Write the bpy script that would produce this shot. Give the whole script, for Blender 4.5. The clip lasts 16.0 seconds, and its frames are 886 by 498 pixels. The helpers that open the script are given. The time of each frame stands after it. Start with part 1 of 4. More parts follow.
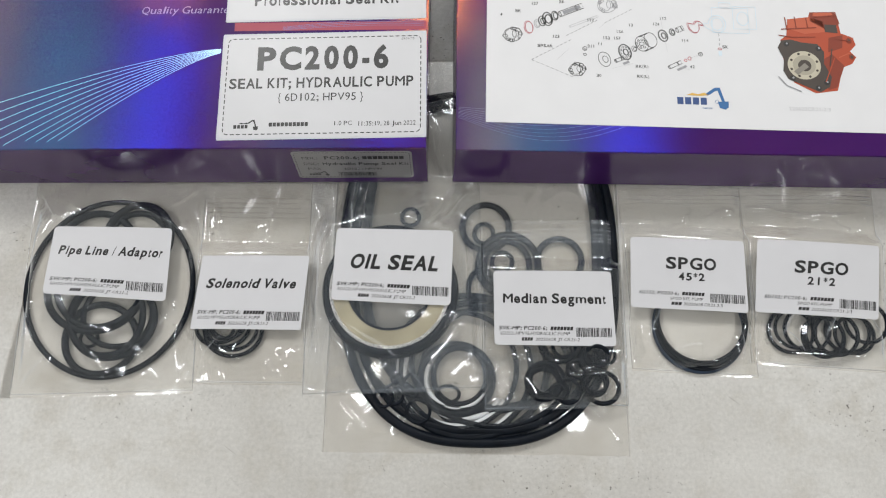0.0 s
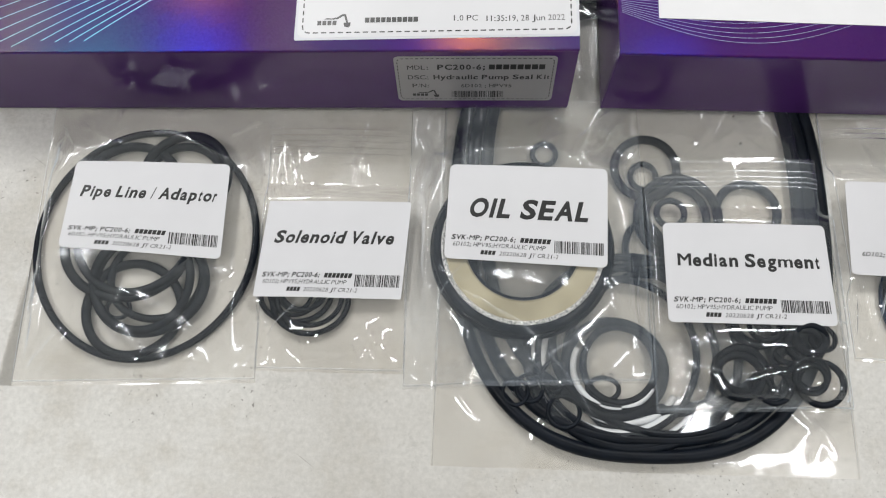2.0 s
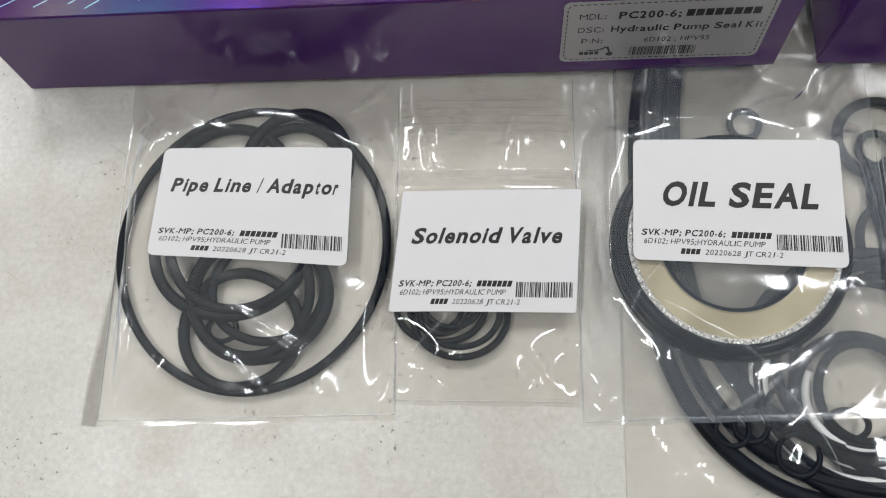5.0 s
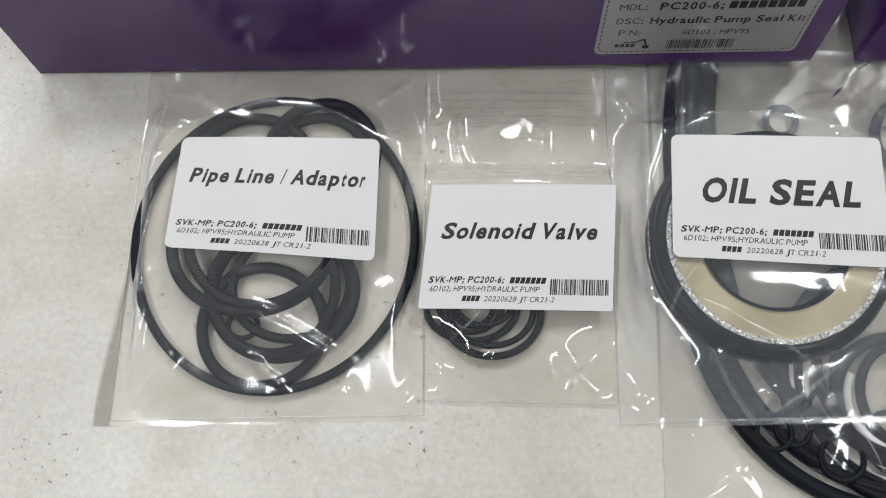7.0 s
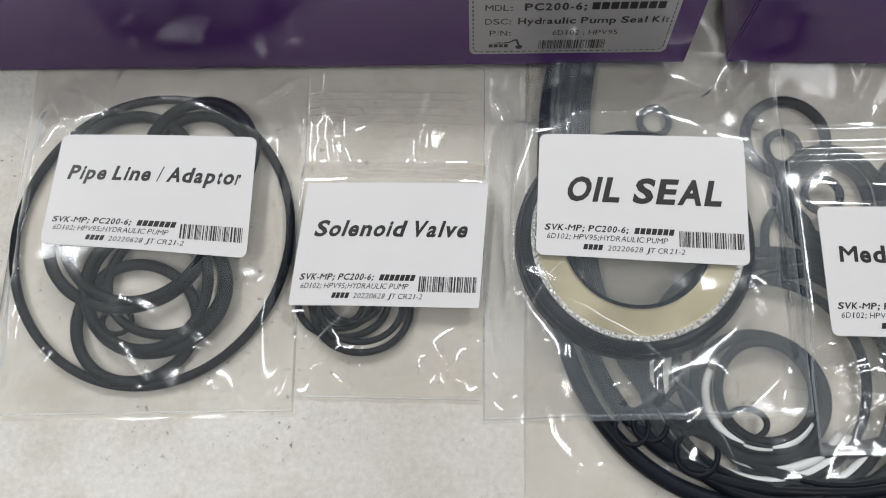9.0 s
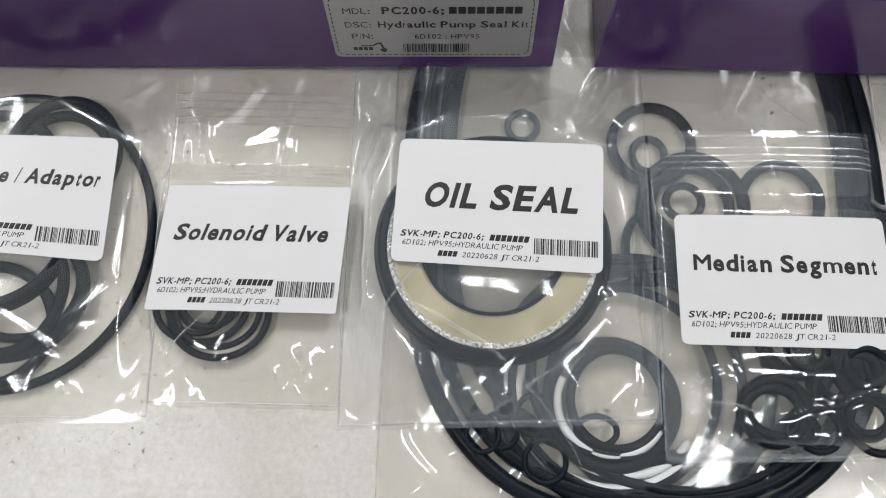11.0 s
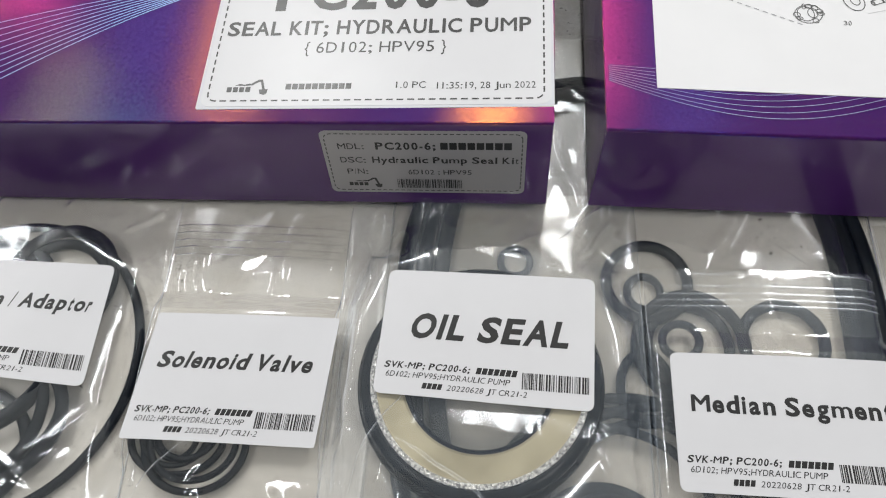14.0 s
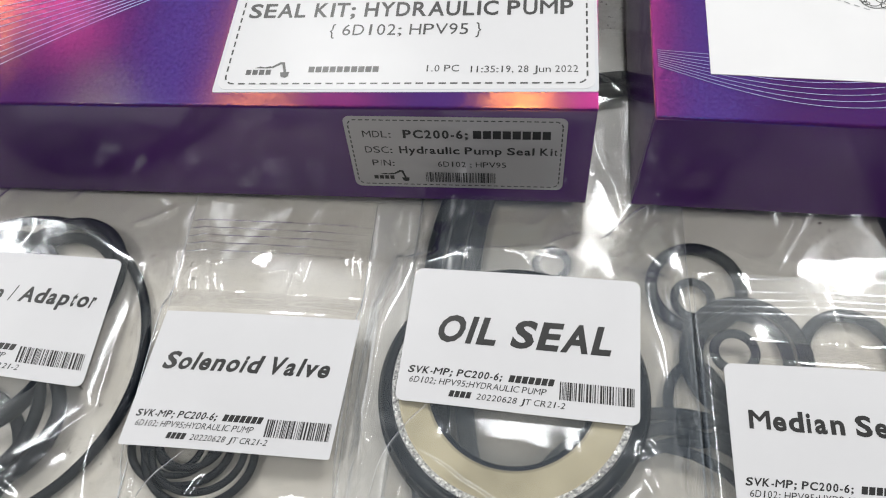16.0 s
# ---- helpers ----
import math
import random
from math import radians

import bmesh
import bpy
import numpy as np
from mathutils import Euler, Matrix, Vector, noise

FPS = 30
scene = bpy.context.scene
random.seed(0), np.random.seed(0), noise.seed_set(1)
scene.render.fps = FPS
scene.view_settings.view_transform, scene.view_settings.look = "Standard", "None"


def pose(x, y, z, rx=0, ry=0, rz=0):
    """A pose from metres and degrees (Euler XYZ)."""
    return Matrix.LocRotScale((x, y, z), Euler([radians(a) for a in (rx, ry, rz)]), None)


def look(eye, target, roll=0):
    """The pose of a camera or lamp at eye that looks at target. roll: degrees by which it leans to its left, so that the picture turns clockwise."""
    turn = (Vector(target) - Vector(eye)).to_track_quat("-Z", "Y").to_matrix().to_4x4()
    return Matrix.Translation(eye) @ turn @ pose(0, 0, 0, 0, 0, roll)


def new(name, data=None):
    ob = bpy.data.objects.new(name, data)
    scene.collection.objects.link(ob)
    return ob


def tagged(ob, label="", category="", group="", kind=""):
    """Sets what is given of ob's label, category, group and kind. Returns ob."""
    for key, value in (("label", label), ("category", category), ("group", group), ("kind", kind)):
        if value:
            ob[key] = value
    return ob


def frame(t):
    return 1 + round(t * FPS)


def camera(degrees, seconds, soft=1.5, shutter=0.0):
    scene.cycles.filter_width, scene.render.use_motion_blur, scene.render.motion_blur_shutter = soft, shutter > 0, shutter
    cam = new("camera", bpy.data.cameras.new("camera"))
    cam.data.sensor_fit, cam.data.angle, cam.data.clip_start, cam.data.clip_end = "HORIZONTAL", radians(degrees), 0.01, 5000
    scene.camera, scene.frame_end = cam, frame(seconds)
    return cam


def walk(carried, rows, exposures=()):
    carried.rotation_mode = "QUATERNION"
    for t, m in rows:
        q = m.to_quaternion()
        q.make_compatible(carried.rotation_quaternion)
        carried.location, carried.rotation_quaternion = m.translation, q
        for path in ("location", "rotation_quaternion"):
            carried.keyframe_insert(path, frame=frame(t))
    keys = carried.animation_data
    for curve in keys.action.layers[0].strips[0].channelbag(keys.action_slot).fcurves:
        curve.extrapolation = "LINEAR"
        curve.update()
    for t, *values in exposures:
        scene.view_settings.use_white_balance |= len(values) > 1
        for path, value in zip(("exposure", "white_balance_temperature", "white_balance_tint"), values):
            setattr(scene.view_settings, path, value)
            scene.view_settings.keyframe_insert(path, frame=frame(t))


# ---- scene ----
cam = camera(58.62, 16.0, soft=1.1)
PATH = [
    (0, (0.01439, -0.14702, 0.40622), (0.01080, -0.08327, 0.16451), -2.72),
    (0.5, (0.00798, -0.15272, 0.39416), (0.00249, -0.08621, 0.15323), -4.03),
    (1, (-0.01377, -0.14825, 0.35814), (-0.02086, -0.07950, 0.11788), -4.94),
    (1.5, (-0.02735, -0.15206, 0.32021), (-0.03618, -0.08248, 0.08025), -6.06),
    (2, (-0.03703, -0.14999, 0.29803), (-0.04656, -0.07985, 0.05826), -6.36),
    (2.5, (-0.04160, -0.15255, 0.28795), (-0.05194, -0.08032, 0.04883), -6.61),
    (3, (-0.04290, -0.14505, 0.29151), (-0.05378, -0.07490, 0.05180), -7.36),
    (3.5, (-0.04356, -0.14442, 0.29125), (-0.05567, -0.07393, 0.05170), -8.51),
    (4, (-0.04826, -0.14125, 0.28281), (-0.06301, -0.07333, 0.04266), -11.16),
    (4.5, (-0.06192, -0.13473, 0.25488), (-0.08538, -0.06523, 0.01589), -17.62),
    (5, (-0.08445, -0.12904, 0.24196), (-0.10500, -0.06374, 0.00152), -16.96),
    (5.2, (-0.09668, -0.12455, 0.23840), (-0.11488, -0.06135, -0.00279), -15.64),
    (7.3, (-0.10155, -0.13108, 0.23419), (-0.11466, -0.06315, -0.00605), -9.99),
    (7.5, (-0.09312, -0.12814, 0.23531), (-0.10679, -0.06323, -0.00573), -10.99),
    (8, (-0.07484, -0.12887, 0.23441), (-0.08734, -0.06292, -0.00641), -9.84),
    (8.2, (-0.06837, -0.13303, 0.23224), (-0.08125, -0.06355, -0.00757), -9.46),
    (10.3, (-0.05953, -0.12666, 0.24068), (-0.06867, -0.06380, -0.00112), -7.29),
    (10.5, (-0.04690, -0.12838, 0.23717), (-0.05813, -0.06223, -0.00366), -8.43),
    (11, (-0.02671, -0.12537, 0.23359), (-0.03346, -0.06085, -0.00785), -4.65),
    (11.5, (-0.01609, -0.12339, 0.23198), (-0.02205, -0.06002, -0.00978), -3.71),
    (12, (-0.01578, -0.12480, 0.23256), (-0.02267, -0.06031, -0.00888), -4.07),
    (12.5, (-0.01616, -0.12494, 0.23260), (-0.02433, -0.05709, -0.00787), -4.65),
    (13, (-0.01511, -0.12474, 0.23056), (-0.02560, -0.05195, -0.00838), -5.96),
    (13.5, (-0.01518, -0.12685, 0.23117), (-0.02769, -0.04200, -0.00365), -6.37),
    (14, (-0.01267, -0.13270, 0.22548), (-0.03210, -0.01972, 0.00331), -6.90),
    (14.5, (-0.01397, -0.13685, 0.20738), (-0.03889, -0.01334, -0.00854), -7.63),
    (15, (-0.01476, -0.13564, 0.20295), (-0.04238, -0.00944, -0.01108), -7.97),
    (15.5, (-0.01609, -0.13372, 0.20215), (-0.04410, -0.00844, -0.01238), -8.09),
    (16, (-0.01621, -0.13297, 0.20462), (-0.04294, -0.01155, -0.01227), -8.17),
]
walk(cam, [(t, look(eye, target, roll)) for t, eye, target, roll in PATH],
     exposures=[(0, -0.33), (2.5, -0.12), (5, -0.18), (8, -0.20), (10.5, -0.12), (11, -0.10), (12, -0.20), (13.5, -0.22), (14.5, -0.12), (16, -0.07)])

# ---- light ----
world = bpy.data.worlds.new("room_air")
world.use_nodes = True
world.node_tree.nodes["Background"].inputs[0].default_value = (0.75, 0.8, 0.85, 1)
world.node_tree.nodes["Background"].inputs[1].default_value = 0.05
scene.world = world

LAMPS = [(-0.65, 1.25, 1.62), (0.78, 1.25, 1.62), (-0.80, -0.55, 1.62), (0.78, -0.55, 1.62), (-1.45, 0.70, 1.62), (0.04, 1.20, 1.62)]
POWER = [18.5, 18.5, 10.0, 10.0, 8.0, 6.5]
for (lx, ly, lz), watts in zip(LAMPS, POWER):
    lamp = bpy.data.lights.new("tube_light", "AREA")
    lamp.shape, lamp.size, lamp.size_y = "RECTANGLE", 0.16, 0.75
    lamp.energy, lamp.color = watts, (0.985, 0.985, 0.97)
    ob = new("tube_light", lamp)
    ob.matrix_world = pose(lx, ly, lz)


# ---- materials ----
def material(name, color=(0.5, 0.5, 0.5), rough=0.5, metal=0.0, spec=0.5, coat=0.0):
    m = bpy.data.materials.new(name)
    m.use_nodes = True
    b = m.node_tree.nodes["Principled BSDF"]
    b.inputs["Base Color"].default_value = (*color, 1)
    b.inputs["Roughness"].default_value = rough
    b.inputs["Metallic"].default_value = metal
    b.inputs["Specular IOR Level"].default_value = spec
    b.inputs["Coat Weight"].default_value = coat
    return m


def node(m, kind, **values):
    n = m.node_tree.nodes.new(kind)
    for key, value in values.items():
        n.inputs[key.replace("_", " ")].default_value = value
    return n


def wire(m, a, out, b, into):
    m.node_tree.links.new(a.outputs[out], b.inputs[into])


def bsdf(m):
    return m.node_tree.nodes["Principled BSDF"]


def ramp(m, stops, source, out=0):
    n = m.node_tree.nodes.new("ShaderNodeValToRGB")
    e = n.color_ramp.elements
    while len(e) < len(stops):
        e.new(0.5)
    for el, (at, c) in zip(e, stops):
        el.position, el.color = at, (*c, 1)
    wire(m, source, out, n, "Fac")
    return n


def coords(m, scale=(1, 1, 1)):
    tc = m.node_tree.nodes.new("ShaderNodeTexCoord")
    mp = m.node_tree.nodes.new("ShaderNodeMapping")
    mp.inputs["Scale"].default_value = scale
    wire(m, tc, "Object", mp, "Vector")
    return mp


def noise_tex(m, vec, scale, detail=3.0, rough=0.5):
    n = node(m, "ShaderNodeTexNoise", Scale=scale, Detail=detail, Roughness=rough)
    wire(m, vec, 0, n, "Vector")
    return n


def bump(m, source, strength, distance, out=0, base=None):
    n = node(m, "ShaderNodeBump", Strength=strength, Distance=distance)
    wire(m, source, out, n, "Height")
    if base:
        wire(m, base, 0, n, "Normal")
    return n


def mixed(m, fac, fac_out, a, b, mode="MIX"):
    n = m.node_tree.nodes.new("ShaderNodeMix")
    n.data_type, n.blend_type = "RGBA", mode
    if fac:
        wire(m, fac, fac_out, n, 0)
    for value, slot in ((a, 6), (b, 7)):
        if isinstance(value, tuple):
            n.inputs[slot].default_value = (*value, 1)
        else:
            m.node_tree.links.new(value, n.inputs[slot])
    return n


def table_material():
    m = material("worn_white_tabletop", rough=0.42)
    v = coords(m)
    broad = noise_tex(m, v, 7.0, 4.0, 0.6)
    tone = ramp(m, [(0.36, (0.50, 0.484, 0.458)), (0.64, (0.645, 0.634, 0.611))], broad)
    blotch = noise_tex(m, v, 38.0, 5.0, 0.7)
    dirt = ramp(m, [(0.50, (0, 0, 0)), (0.72, (1, 1, 1))], blotch)
    c1 = mixed(m, dirt, 0, tone.outputs[0], (0.45, 0.42, 0.37))
    dirt_amount = node(m, "ShaderNodeMath")
    dirt_amount.operation = "MULTIPLY"
    dirt_amount.inputs[1].default_value = 0.6
    wire(m, dirt, 0, dirt_amount, 0)
    wire(m, dirt_amount, 0, c1, 0)
    grain = noise_tex(m, v, 420.0, 2.0, 0.6)
    speck = ramp(m, [(0.64, (0, 0, 0)), (0.70, (1, 1, 1))], grain)
    zone = ramp(m, [(0.48, (0, 0, 0)), (0.66, (1, 1, 1))], noise_tex(m, v, 26.0, 2.0))
    where = mixed(m, None, 0, speck.outputs[0], zone.outputs[0], "MULTIPLY")
    where.inputs[0].default_value = 1.0
    c2 = mixed(m, where, 2, c1.outputs[2], (0.10, 0.09, 0.08))
    fine = noise_tex(m, v, 480.0, 4.0, 0.7)
    fine_tone = ramp(m, [(0.3, (0.80, 0.80, 0.80)), (0.7, (1, 1, 1))], fine)
    c3 = mixed(m, None, 0, c2.outputs[2], fine_tone.outputs[0], "MULTIPLY")
    c3.inputs[0].default_value = 1.0
    turned = coords(m)
    turned.inputs["Rotation"].default_value = (0, 0, 0.62)
    drawn_out = m.node_tree.nodes.new("ShaderNodeMapping")
    drawn_out.inputs["Scale"].default_value = (30, 700, 30)
    wire(m, turned, 0, drawn_out, "Vector")
    lines = noise_tex(m, drawn_out, 1.0, 1.0)
    scratch = ramp(m, [(0.775, (0, 0, 0)), (0.80, (0.5, 0.5, 0.5))], lines)
    c4 = mixed(m, scratch, 0, c3.outputs[2], (0.24, 0.22, 0.20))
    wire(m, c4, 2, bsdf(m), "Base Color")
    r = ramp(m, [(0.3, (0.24, 0.24, 0.24)), (0.7, (0.42, 0.42, 0.42))], blotch)
    wire(m, r, 0, bsdf(m), "Roughness")
    wire(m, bump(m, fine, 0.25, 0.0002), 0, bsdf(m), "Normal")
    return m


def film_material(name, clear=0.95, haze=0.04, fine=0.25, rough=0.07, size=110.0, faces=1.25):
    """Thin polythene: clear straight through, a little milky, glossy at its folds."""
    m = bpy.data.materials.new(name)
    m.use_nodes = True
    nt = m.node_tree
    nt.nodes.remove(bsdf(m))
    out = nt.nodes["Material Output"]
    clear_n = node(m, "ShaderNodeBsdfTransparent", Color=(clear, clear * 0.985, clear * 0.96, 1))
    # in the two veiled films this diffuse share also paints in a reflection
    milk_and_veil = node(m, "ShaderNodeBsdfDiffuse", Color=(0.60, 0.72, 0.88, 1))
    gloss = node(m, "ShaderNodeBsdfGlossy", Color=(0.92, 0.955, 1, 1), Roughness=rough)
    v = coords(m)
    n1 = noise_tex(m, v, size, 1.0, 0.4)
    n2 = noise_tex(m, v, size * 4, 2.0, 0.5)
    # long soft pulls in the stretched film
    pull = node(m, "ShaderNodeMapping", Rotation=(0, 0, 0.6), Scale=(1.0, 0.16, 1.0))
    wire(m, v, 0, pull, "Vector")
    n3 = noise_tex(m, pull, size * 5, 1.0, 0.4)
    b = bump(m, n2, fine * 0.25, 0.0003, base=bump(m, n3, fine * 0.5, 0.0022, base=bump(m, n1, fine, 0.006)))
    wire(m, b, 0, gloss, "Normal")
    fres = node(m, "ShaderNodeFresnel", IOR=1.5)
    wire(m, b, 0, fres, "Normal")
    a = node(m, "ShaderNodeMixShader", Fac=haze)
    wire(m, clear_n, 0, a, 1), wire(m, milk_and_veil, 0, a, 2)
    two = node(m, "ShaderNodeMath")
    two.operation = "MULTIPLY"
    two.inputs[1].default_value = faces
    wire(m, fres, 0, two, 0)
    c = node(m, "ShaderNodeMixShader")
    wire(m, two, 0, c, 0), wire(m, a, 0, c, 1), wire(m, gloss, 0, c, 2)
    wire(m, c, 0, out, "Surface")
    return m


def rubber_material(name, tone=0.012, rough=0.36):
    m = material(name, (tone, tone * 1.1, tone * 1.4), rough, spec=0.14)
    v = coords(m)
    n = noise_tex(m, v, 140.0, 2.0)
    wire(m, ramp(m, [(0.3, (tone * 0.6, tone * 0.9, tone * 1.5)), (0.75, (tone * 1.1, tone * 1.7, tone * 2.9))], n), 0, bsdf(m), "Base Color")
    wire(m, ramp(m, [(0.3, (rough - 0.06,) * 3), (0.7, (rough + 0.1,) * 3)], n), 0, bsdf(m), "Roughness")
    return m


def foil_material():
    """Purple printed foil with a fine diffraction pattern: each colour order leaves at its own slant."""
    m = material("holographic_purple_foil", (0.05, 0.012, 0.13), 0.4, spec=0.03)
    nt = m.node_tree
    v = coords(m)
    grain = noise_tex(m, v, 1500.0, 2.0)
    patch = noise_tex(m, v, 12.0, 2.0)
    wire(m, ramp(m, [(0.3, (0.028, 0.005, 0.080)), (0.7, (0.042, 0.008, 0.10))], patch), 0, bsdf(m), "Base Color")
    sparkle = ramp(m, [(0.35, (0.15,) * 3), (0.65, (1.8,) * 3)], noise_tex(m, v, 1100.0, 4.0, 0.8))
    total = bsdf(m)
    for slant, color, rough in FOIL_ORDERS:
        g = node(m, "ShaderNodeBsdfGlossy", Color=(*color, 1), Roughness=rough)
        tint = mixed(m, None, 0, color, sparkle.outputs[0], "MULTIPLY")
        tint.inputs[0].default_value = 1.0
        wire(m, tint, 2, g, "Color")
        base = node(m, "ShaderNodeCombineXYZ", X=slant[0], Y=slant[1], Z=1.0)
        unit = nt.nodes.new("ShaderNodeVectorMath")
        unit.operation = "NORMALIZE"
        wire(m, base, 0, unit, 0)
        g.distribution = "BECKMANN"
        wire(m, bump(m, grain, 0.16, 0.00003, base=unit), 0, g, "Normal")
        add = nt.nodes.new("ShaderNodeAddShader")
        wire(m, total, 0, add, 0), wire(m, g, 0, add, 1)
        total = add
    wire(m, total, 0, nt.nodes["Material Output"], "Surface")
    return m


FOIL_ORDERS = [
    ((0.065, 0.13), (0.0002, 0.0010, 0.018), 0.16),
    ((0.14, 0.13), (0.0002, 0.0052, 0.0076), 0.20),
    ((0.19, 0.09), (0.0028, 0.0026, 0.0014), 0.13),
    ((0.19, -0.09), (0.020, 0.0016, 0.0064), 0.17),
    ((0.26, -0.05), (0.040, 0.0120, 0.0022), 0.14),
    ((0.10, -0.06), (0.0006, 0.0008, 0.004), 0.18),
]
TABLE = table_material()
FILM = film_material("clear_polythene", 0.935, 0.010, 0.13, 0.06, 24.0, 1.8)
FILM_SOFT = film_material("soft_clear_polythene", 0.93, 0.014, 0.14, 0.13, 24.0, 2.4)
FILM_WIDE = film_material("soft_polythene", 0.935, 0.014, 0.16, 0.08, 20.0, 2.0)
# extra haze in these two stands in for ceiling light mirrored by the film
FILM_VEIL = film_material("polythene_painted_veil", 0.925, 0.03, 0.12, 0.11, 22.0, 2.1)
FILM_UNDER_VEIL = film_material("polythene_underside_painted_veil", 0.96, 0.055, 0.06, 0.2, 40.0)
FILM_UNDER = film_material("clear_polythene_underside", 0.96, 0.004, 0.06, 0.2, 40.0)
FILM_ZIP = film_material("zip_strip_polythene", 0.96, 0.05, 0.1, 0.24)
FILM_FOLD = film_material("folded_polythene", 0.98, 0.05, 0.05, 0.25, 60.0)
FILM_SEAM = film_material("welded_polythene_seam", 0.80, 0.08, 0.1, 0.3)
RUBBER = rubber_material("black_rubber", 0.005, 0.40)
RIM = rubber_material("glossy_black_rubber", 0.006, 0.22)
RUBBER_DULL = rubber_material("dull_black_rubber", 0.010, 0.5)
RUBBER_BROWN = rubber_material("dark_brown_rubber", 0.03, 0.45)
PTFE = material("white_ptfe", (0.66, 0.68, 0.71), 0.4)
FOIL = foil_material()


def side_material():
    m = material("purple_box_side", (0.06, 0.02, 0.11), 0.2, spec=0.7)
    v = coords(m)
    wire(m, ramp(m, [(0.3, (0.046, 0.013, 0.090)), (0.7, (0.066, 0.020, 0.120))], noise_tex(m, v, 18.0, 3.0)), 0, bsdf(m), "Base Color")
    wire(m, bump(m, noise_tex(m, v, 24.0, 2.0), 0.25, 0.002), 0, bsdf(m), "Normal")
    wire(m, ramp(m, [(0.3, (0.12,) * 3), (0.7, (0.24,) * 3)], noise_tex(m, v, 90.0, 3.0)), 0, bsdf(m), "Roughness")
    return m


def paper_material(name, color, rough, spec=0.4):
    m = material(name, color, rough, spec=spec)
    v = coords(m)
    n = noise_tex(m, v, 60.0, 3.0)
    wire(m, ramp(m, [(0.3, tuple(c * 0.97 for c in color)), (0.7, color)], n), 0, bsdf(m), "Base Color")
    wire(m, bump(m, n, 0.08, 0.001), 0, bsdf(m), "Normal")
    return m


SIDE = side_material()
CARD = paper_material("white_label_paper", (0.585, 0.585, 0.61), 0.34)
BACKING = paper_material("grey_label_margin", (0.55, 0.56, 0.60), 0.4)
SHEET = paper_material("white_printed_sheet", (0.70, 0.70, 0.72), 0.55)
SILVER_STICKER = paper_material("silvery_sticker", (0.33, 0.32, 0.33), 0.30, 0.6)
bsdf(SILVER_STICKER).inputs["Metallic"].default_value = 0.35
INK = material("black_ink", (0.008, 0.008, 0.009), 0.32, spec=0.5)
INK_GREY = material("grey_ink", (0.30, 0.30, 0.32), 0.5)
INK_PALE = material("pale_grey_ink", (0.52, 0.52, 0.54), 0.5)
INK_RED = material("red_ink", (0.45, 0.06, 0.09), 0.5)
INK_BLUE = material("blue_ink", (0.02, 0.12, 0.32), 0.5)
INK_NAVY = material("navy_ink", (0.02, 0.06, 0.20), 0.5)
INK_OCHRE = material("ochre_ink", (0.65, 0.40, 0.08), 0.5)
INK_ICE = material("pale_blue_ink", (0.60, 0.70, 0.78), 0.5)
INK_ORANGE = paper_material("orange_print", (0.40, 0.062, 0.022), 0.5)
INK_ORANGE_DARK = paper_material("dark_orange_print", (0.22, 0.034, 0.014), 0.5)
INK_ORANGE_PALE = paper_material("light_orange_print", (0.48, 0.10, 0.045), 0.5)
INK_IRON = paper_material("dark_iron_print", (0.055, 0.042, 0.035), 0.5)
INK_STEEL = paper_material("pale_steel_print", (0.50, 0.46, 0.36), 0.5)
LINE_FOIL = material("silver_foil_line", (0.30, 0.46, 0.75), 0.35, 0.6)
LINE_DIM = material("dim_foil_line", (0.16, 0.15, 0.30), 0.4, 0.5)
FOIL_PRINT = material("pale_silver_print", (0.26, 0.22, 0.36), 0.45, 0.3)
RED_FOIL = material("red_foil_band", (0.30, 0.035, 0.065), 0.45, 0.1)


def seal_metal():
    m = material("dull_beige_plated_steel", (0.50, 0.44, 0.31), 0.42, 0.55)
    n = noise_tex(m, coords(m), 80.0, 4.0)
    wire(m, ramp(m, [(0.3, (0.34, 0.305, 0.21)), (0.7, (0.44, 0.40, 0.29))], n), 0, bsdf(m), "Base Color")
    wire(m, ramp(m, [(0.3, (0.34,) * 3), (0.7, (0.5,) * 3)], n), 0, bsdf(m), "Roughness")
    return m


def glitter_metal():
    m = material("crinkled_silver_steel", (0.75, 0.75, 0.76), 0.3, 0.45)
    n = node(m, "ShaderNodeTexVoronoi", Scale=1500.0)
    wire(m, coords(m), 0, n, "Vector")
    wire(m, bump(m, n, 0.9, 0.0006, "Distance"), 0, bsdf(m), "Normal")
    # bright and dark flecks in the colour imitate the steel's glints
    painted_glint = noise_tex(m, coords(m), 1300.0, 2.0, 0.6)
    wire(m, ramp(m, [(0.36, (0.28, 0.28, 0.29)), (0.58, (0.92, 0.92, 0.92))], painted_glint), 0, bsdf(m), "Base Color")
    return m


SEAL_METAL, GLITTER = seal_metal(), glitter_metal()
WALL = paper_material("pale_wall_paint", (0.84, 0.84, 0.82), 0.8)
CEILING = paper_material("white_ceiling_paint", (0.86, 0.86, 0.85), 0.85)
CONCRETE = paper_material("pale_grey_concrete", (0.52, 0.52, 0.50), 0.6)
STEEL = material("painted_steel", (0.6, 0.6, 0.6), 0.5)


# ---- mesh helpers (lengths in millimetres) ----
MM = 0.001


def thing(name, x, y, z, label, category, group="", kind=""):
    ob = new(name)
    ob.empty_display_size = 0.01
    ob.location = (x * MM, y * MM, z * MM)
    return tagged(ob, label, category, group, kind)


def origin(ob):
    at = Vector((0, 0, 0))
    while ob:
        at += ob.location
        ob = ob.parent
    return at


